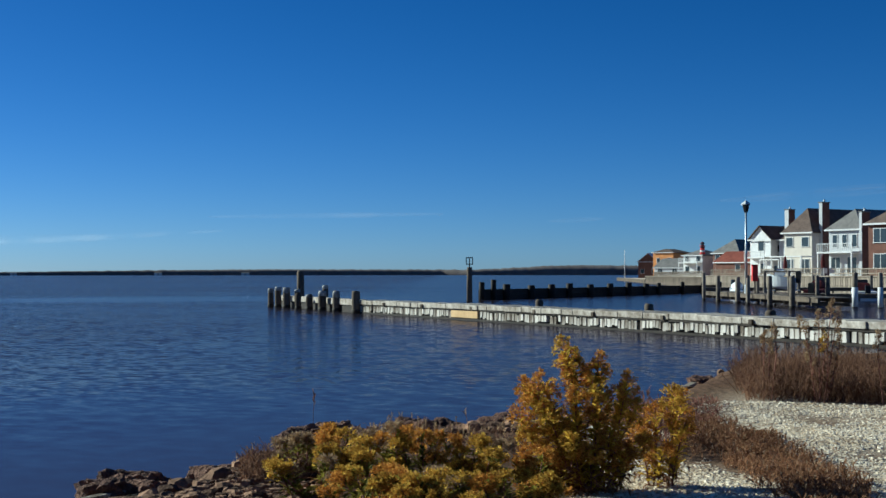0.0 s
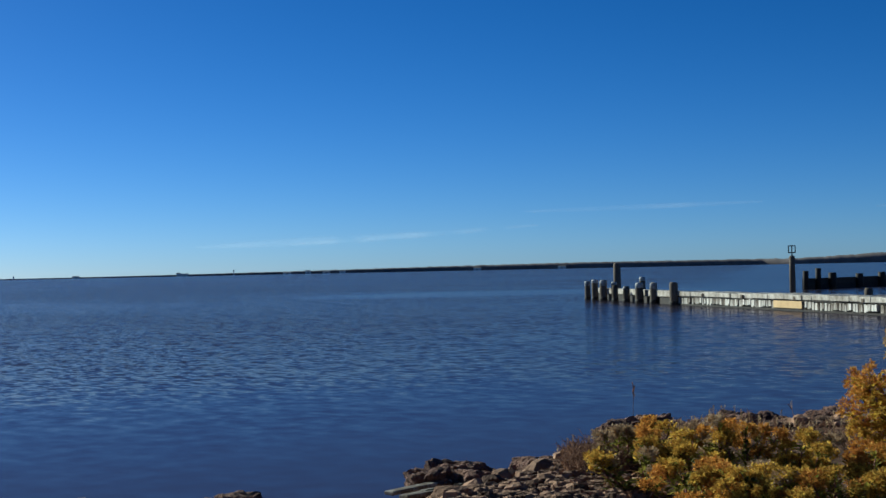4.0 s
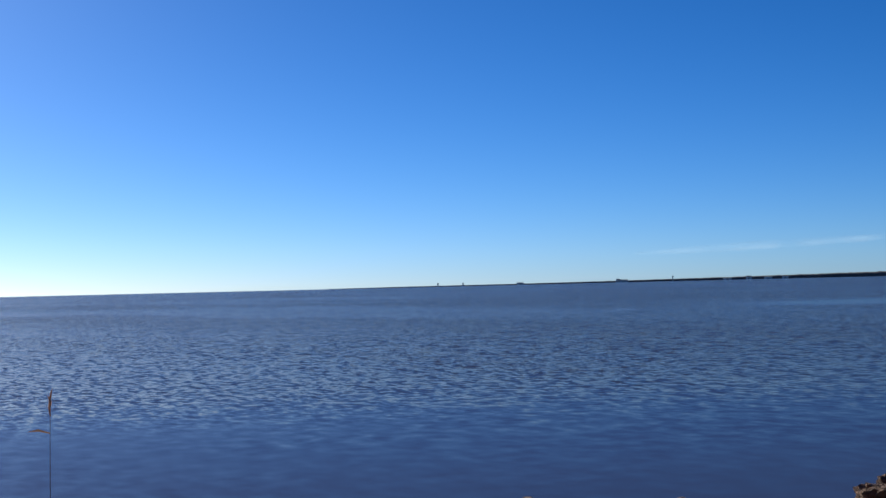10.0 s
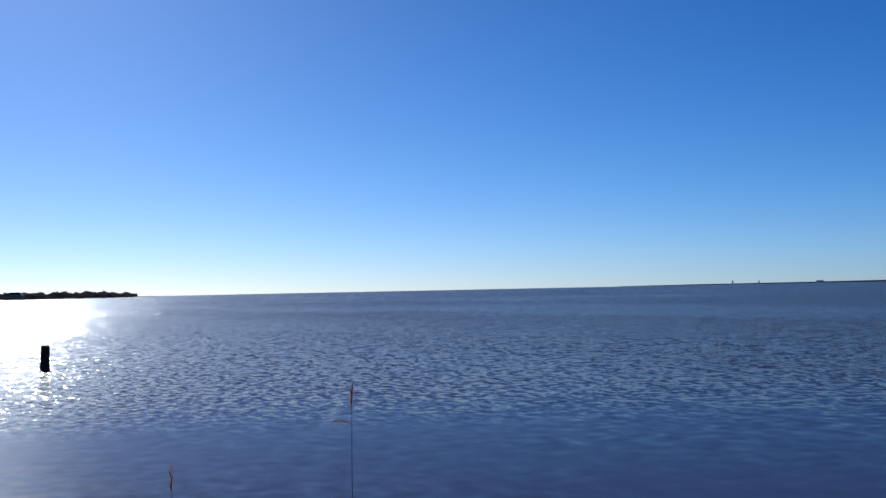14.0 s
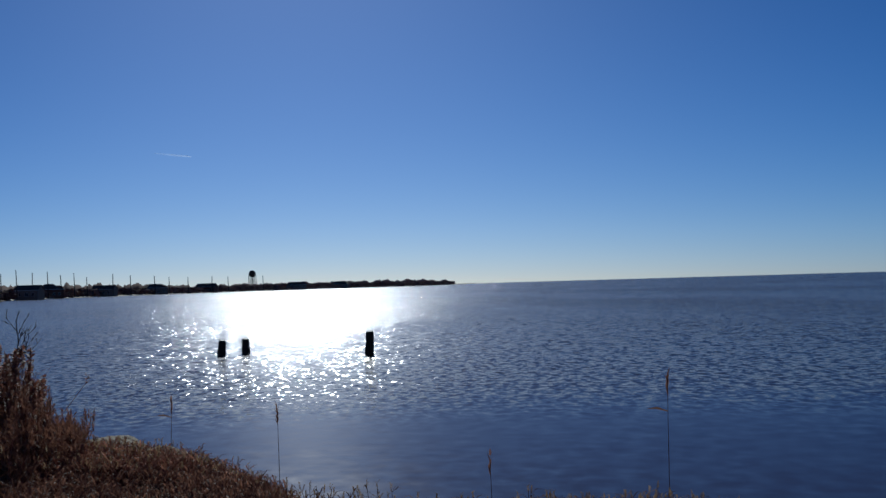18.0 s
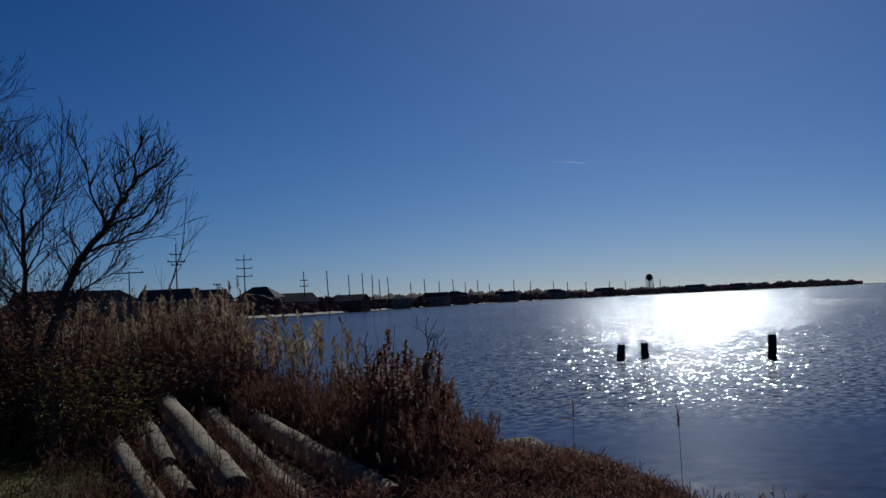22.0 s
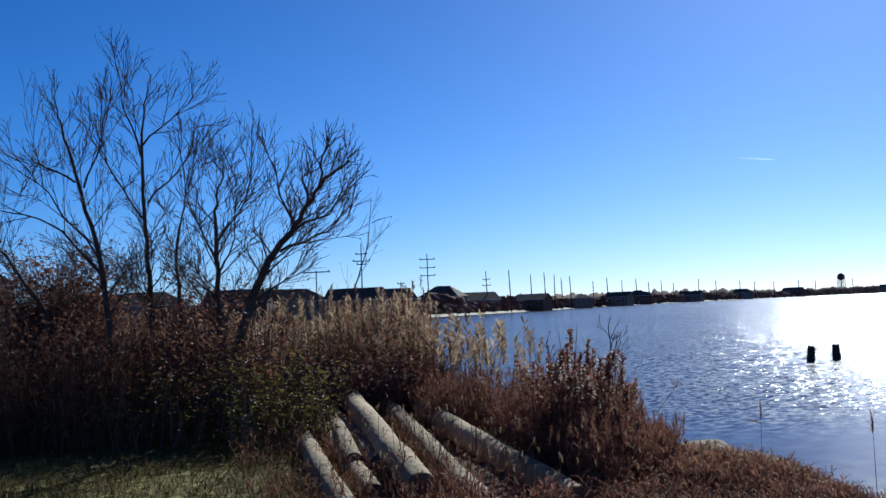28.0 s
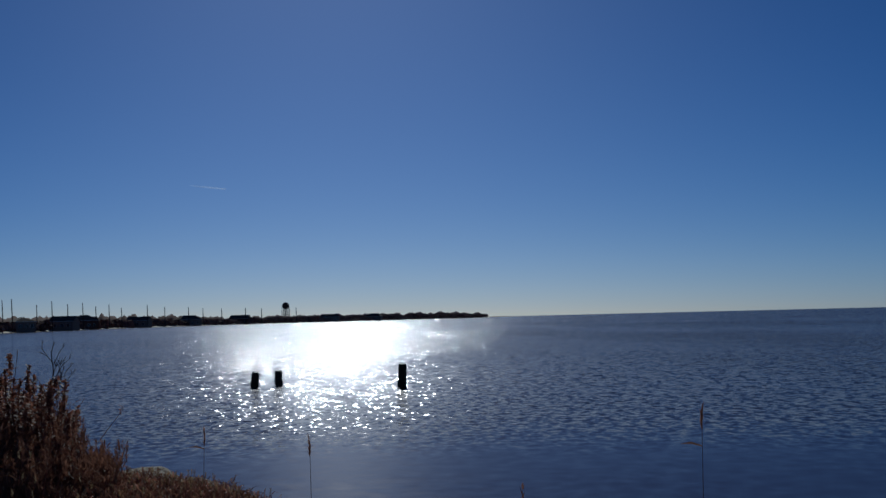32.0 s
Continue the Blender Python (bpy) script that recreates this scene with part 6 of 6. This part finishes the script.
def scrub(name, regions, count, h0, h1, label, seed, leaf, stemmat, leafn=9, size=0.055):
    """Tangled brambles: arching canes with many small leaves."""
    rg = random.Random(seed)
    t = thing(name, Matrix.Identity(4), label, "shrub", "scrub below the trees", kind="stuff")
    gs, gl = Geo(), Geo()
    for i in range(count):
        yw, d = scatter(rg, regions[i % len(regions)])
        p = at(yw, d)
        p.z = ground_at(p)
        h = rg.uniform(h0, h1) * clumpy(p, 0.8)
        a = rg.uniform(0, 2 * math.pi)
        tip = p + Vector((math.cos(a) * h * rg.uniform(0.1, 0.55), math.sin(a) * h * rg.uniform(0.1, 0.55), h))
        mid = p.lerp(tip, 0.6) + Vector((0, 0, h * 0.12))
        gs.tube([p, mid, tip], [0.009, 0.006, 0.003], 3, cap=False)
        for k in range(leafn):
            u = rg.uniform(0.15, 1.0)
            s = (p.lerp(mid, u / 0.6) if u < 0.6 else mid.lerp(tip, (u - 0.6) / 0.4)) + Vector((rg.gauss(0, 0.09), rg.gauss(0, 0.09), rg.gauss(0, 0.07)))
            a2 = rg.uniform(0, 2 * math.pi)
            gl.blade(s, s + Vector((math.cos(a2), math.sin(a2), rg.uniform(-0.6, 0.6))) * size * rg.uniform(0.8, 1.8), size * rg.uniform(0.6, 1.1), Vector((-math.sin(a2), math.cos(a2), rg.uniform(-0.5, 0.5))))
    part("canes", gs, stemmat, t)
    part("leaves", gl, leaf, t)
    return t


scrub("bramble_thicket", ((92.0, 112, 17.6, 22.0), (93, 116, 19.5, 25)), 3000, 0.6, 2.3, "dense dark bramble thicket below the bare trees", 61, M["bramble"], M["twig"], 12, 0.06)
scrub("bramble_thicket", ((91.0, 99, 16.6, 19.0), (89.5, 94, 16.0, 18.5)), 380, 0.3, 1.5, "olive and brown shrubs in front of the thicket", 62, M["olive"], M["twig"], 12, 0.05)
scrub("bramble_thicket", ((84.5, 91.5, 19.5, 22.5),), 900, 0.5, 1.15, "dark russet brambles behind the logs", 63, M["bramble"], M["twig"], 11, 0.05)
stalk_bed("weed_patch", ((98, 112, 16.6, 19.0), (96, 108, 17.2, 20)), 900, 0.7, 1.7, "tall russet dead weeds before the thicket", 160, M["hay"], M["hay"], M["bramble"], 5, 0.14, 0.14, 0.01, "weeds", plumed=0.5)
scrub("bramble_thicket", ((94.5, 100.0, 19.5, 22.0), (98.8, 101.5, 19.8, 22.5)), 650, 1.3, 2.4, "tall dark tangled canes among the bare trees", 65, M["bramble"], M["bark"], 16, 0.05)
scrub("dense_bush", ((99.9, 102.1, 21.2, 23.0),), 380, 1.7, 3.2, "dark brown bush behind the bare trees", 64, M["bramble"], M["twig"], 40, 0.06)


def lone_reed(yw, d, el_top, label, seed, bent=False):
    rg = random.Random(seed)
    p = at(yw, d, -0.1)
    h = EYE + d * math.tan(radians(el_top)) + 0.1
    t = thing("reed", Matrix.Translation(p), label, "reed", "single reeds at the water's edge")
    sway = Vector((rg.gauss(0, 0.03), rg.gauss(0, 0.03), 0))
    part("stem", Geo().tube([(0, 0, 0), sway * 0.4 * h + Vector((0, 0, h * 0.5)), sway * h + Vector((0, 0, h))], [0.0042, 0.0034, 0.002], 5), M["hay"], t)
    top = sway * h + Vector((0, 0, h))
    g = Geo()
    for k in range(10):
        b = top + Vector((0, 0, -0.16 + 0.02 * k))
        a = rg.uniform(0, 6.28)
        g.blade(b, b + Vector((math.cos(a) * 0.03, math.sin(a) * 0.03, 0.07)), 0.02, Vector((-math.sin(a), math.cos(a), 0)))
    part("seed_head", g, M["bramble"], t)
    if bent:
        s = sway * 0.78 * h + Vector((0, 0, h * 0.78))
        side = at(yw + 90, 1)
        part("leaf", Geo().blade(s, s + side * 0.2 + Vector((0, 0, 0.02)), 0.02, (0, 0, 1), 0.02), M["hay"], t)
    return t


for i, (yw, d, el, b) in enumerate(((49.75, 12.0, -4.3, True), (57.4, 12.2, -7.6, False), (66.6, 13.4, -5.2, False), (71.2, 17.0, -4.7, True), (5.7, 16.6, -5.2, False))):
    lone_reed(yw, d, el, "single dry reed stem standing at the water's edge", 400 + i, b)


def goldenrod(yw, d, tips, label, seed, grey=0.15, leafy=26, bloom=1.0, head=0.22, leaf="gold_leaf", plump=1.0, bloom_mat="gold", withered=0):
    """A clump of goldenrod: leafy stems that end in dense bloom clusters; tips are offsets across, away and up."""
    rg = random.Random(seed)
    p = at(yw, d)
    p.z = ground_at(p) - 0.02
    t = thing("goldenrod_bush", Matrix.Translation(p) @ Matrix.Rotation(radians(yw), 4, "Z"), label, "flowering shrub", "goldenrod on the bank")
    gl = Geo()
    for tx, ty, tz in tips:
        base = Vector((tx * 0.35 + rg.gauss(0, 0.03), ty * 0.35 + rg.gauss(0, 0.03), 0))
        tip = Vector((tx, ty, tz))
        mid = base.lerp(tip, 0.55) + Vector((rg.gauss(0, 0.02), rg.gauss(0, 0.02), tz * 0.06))
        part("stem", Geo().tube([base, mid, tip], [0.009, 0.007, 0.003], 4, cap=False), M["russet"], t)
        for k in range(int(leafy * (0.5 + tz))):
            u = rg.uniform(0.1, 0.9)
            s = base.lerp(mid, u / 0.55) if u < 0.55 else mid.lerp(tip, (u - 0.55) / 0.45)
            b = rg.uniform(0, 2 * math.pi)
            gl.blade(s, s + Vector((math.cos(b), math.sin(b), rg.uniform(-0.2, 0.8))) * rg.uniform(0.05, 0.13), rg.uniform(0.018, 0.04), Vector((-math.sin(b), math.cos(b), 0.1)), 0.008)
        faded, heads, fresh = rg.random() < grey, Geo(), rg.random() < 0.3
        hl = head * rg.uniform(0.7, 1.25) * min(1.0, 0.45 + tz * 0.6)
        axis = (tip - mid).normalized()
        n = int(9 * bloom)
        for q in range(n):
            u = q / n
            b = rg.uniform(0, 2 * math.pi)
            c = tip - axis * hl * u + Vector((math.cos(b), math.sin(b), rg.uniform(-0.2, 0.5))) * (0.015 + 0.06 * u * (1.5 - u) * bloom * plump)
            for k in range(40):
                v = Vector((rg.gauss(0, 1), rg.gauss(0, 1), rg.gauss(0.2, 1))).normalized()
                heads.fleck(c + v * rg.uniform(0.004, 0.032), rg.uniform(0.009, 0.018), v)
        part("seed_head" if faded else "bloom_head", heads, M["seedhead" if faded else "gold" if fresh else bloom_mat], t, "tan faded seed head" if faded else "golden bloom cluster")["kind"] = "stuff"
    leaves = part("foliage", gl, M[leaf], t, "yellow-green leaves")
    leaves["kind"] = "stuff"
    if withered:
        gw = Geo()
        for k in range(withered):
            tx, ty, tz = tips[rg.randrange(len(tips))]
            u = rg.random() ** 1.6 * 0.55
            q = Vector((tx * (0.35 + 0.65 * u) + rg.gauss(0, 0.05), ty * (0.35 + 0.65 * u) + rg.gauss(0, 0.05), tz * u))
            b = rg.uniform(0, 2 * math.pi)
            gw.blade(q, q + Vector((math.cos(b), math.sin(b), rg.uniform(-1.0, 0.3))) * rg.uniform(0.05, 0.12), rg.uniform(0.015, 0.035), Vector((-math.sin(b), math.cos(b), 0.2)), 0.01)
        part("withered_leaves", gw, M["rust_weed"], t, "withered brown lower leaves")["kind"] = "stuff"
    return t


def clump(seed, n, wide, h):
    rg = random.Random(seed)
    out = []
    for i in range(n):
        a, r = rg.uniform(0, 2 * math.pi), math.sqrt(rg.random())
        out.append((math.cos(a) * wide * 0.5 * r, math.sin(a) * wide * 0.5 * r, h * rg.uniform(0.55, 1.08) * (1 - 0.3 * r * r)))
    return out


BIG = [(-0.24, 0, 1.20), (-0.19, 0.1, 1.13), (-0.13, 0.05, 1.04), (0.05, 0, 1.08), (0.08, 0.1, 1.0), (0.0, -0.1, 0.90), (0.28, 0, 0.93), (0.24, 0.1, 0.82), (0.36, 0.05, 0.72), (-0.56, 0.05, 0.88), (-0.50, 0.0, 0.80), (-0.60, -0.1, 0.66), (-0.42, 0.1, 0.92), (-0.46, -0.1, 0.86), (-0.38, -0.15, 0.72), (-0.30, -0.1, 0.60), (0.02, -0.2, 0.68),
       (-0.14, -0.2, 0.82), (0.14, -0.2, 0.56), (0.42, -0.1, 0.46), (-0.52, -0.2, 0.5), (-0.18, -0.3, 0.5), (0.30, -0.2, 0.36), (-0.05, -0.3, 0.4)]
goldenrod(-6.5, 10.2, BIG, "tall golden goldenrod in late bloom on the bank", 71, 0.04, 84, 2.1, 0.27, "gold_leaf", 1.2, "gold_head", 900)
goldenrod(-9.3, 10.4, [(0.12, 0, 0.80), (0.2, 0.1, 0.76), (-0.02, 0, 0.66), (-0.12, 0.05, 0.5), (0.05, -0.1, 0.36), (0.22, -0.05, 0.55)], "slender goldenrod with few golden plumes", 72, 0.05, 60, 1.9, 0.2, bloom_mat="gold_head", plump=1.4, withered=120)
for i, (yw, d, h, n, w) in enumerate(((-3.6, 9.7, 0.46, 11, 0.8), (-1.4, 9.5, 0.50, 12, 0.8), (1.0, 9.6, 0.60, 11, 0.8), (2.9, 9.9, 0.48, 10, 0.8), (4.7, 10.3, 0.44, 9, 0.75), (6.2, 10.6, 0.40, 8, 0.6), (-2.6, 8.6, 0.40, 12, 0.9), (0.2, 8.6, 0.42, 13, 0.9), (3.0, 8.8, 0.42, 13, 0.9), (5.4, 9.5, 0.46, 11, 0.7))):
    goldenrod(yw, d, clump(180 + i, n, w, h), "low goldenrod with golden and greying heads" if i % 6 > 2 else "low goldenrod with dense golden heads", 80 + i, (0.04, 0.06, 0.1, 0.25, 0.5, 0.8)[i % 6], 34, 1.5, 0.075, "low_leaf", 1.25, "gold" if i % 2 else "gold_head", 130)
goldenrod(-16.2, 17.6, [(-0.28, 0, 1.12), (-0.05, 0, 1.2), (0.12, 0.1, 1.34), (0.2, 0, 1.25), (0.02, 0.1, 0.9), (-0.2, 0, 0.8), (0.22, 0, 0.9)], "tall faded orange-brown weed among marsh hay", 95, 0.9, 14, 1.3, 0.3, "hay", 0.9)
goldenrod(-14.0, 18.0, [(-0.06, 0, 0.9), (0.06, 0, 1.0), (0.0, 0.1, 0.8)], "tall faded orange-brown weed among marsh hay", 96, 0.9, 10, 0.9, 0.2, "hay", 0.9)
goldenrod(-18.6, 17.5, [(-0.06, 0, 0.95), (0.1, 0, 1.05), (0.16, 0.1, 0.8)], "tall faded orange-brown weed among marsh hay", 97, 0.9, 10, 0.9, 0.2, "hay", 0.9)

# a stranded timber at the water's edge
a, b = at(-9.9, 20.0), at(-11.3, 23.2)
d = b - a
single("driftwood_timber", Geo().box(0, d.length, -0.08, 0.08, 0, 0.12, bevel=0.03), M["dock"], "long pale timber stranded along the water's edge", "timber", m=Matrix.Translation((a.x, a.y, 0.3)) @ Matrix.Rotation(math.atan2(d.y, d.x), 4, "Z"))
rock(-11.2, 22.2, 0.26, 0.52, variants[2], "rough brown rock at the water's edge")

# shell gravel
rg = random.Random(91)
g = Geo()
count = 0
while count < 30000:
    yw, d = rg.uniform(-24, -4.0), rg.uniform(8.0, 17.5)
    p = at(yw, d)
    n1 = noise.noise((p.x * 0.45, p.y * 0.45, 3.1)) + 0.5 * noise.noise((p.x * 1.3, p.y * 1.3, 7))
    if shell_cover(yw, d, n1) < rg.uniform(0.0, 0.9):
        continue
    p.z = ground_at(p) + 0.004
    s = rg.uniform(0.004, 0.012) if count % 4 else rg.uniform(0.012, 0.024)
    g.lump(p, s, rg, (rg.uniform(0.8, 1.5), rg.uniform(0.8, 1.3), rg.uniform(0.3, 0.7)), 0.3, 3, 4)
    count += 1
single("shell_gravel", g, M["shell"], "white crushed clam shells and gravel on the bank", "gravel", kind="stuff")

# worn lawn
stalk_bed("lawn_grass", ((88, 112, 8.5, 18.0),), 7500, 0.03, 0.11, "short worn green grass", 93, M["green_grass"], M["green_grass"], None, 2, 0.05, 0.4, 0.008, "grass")
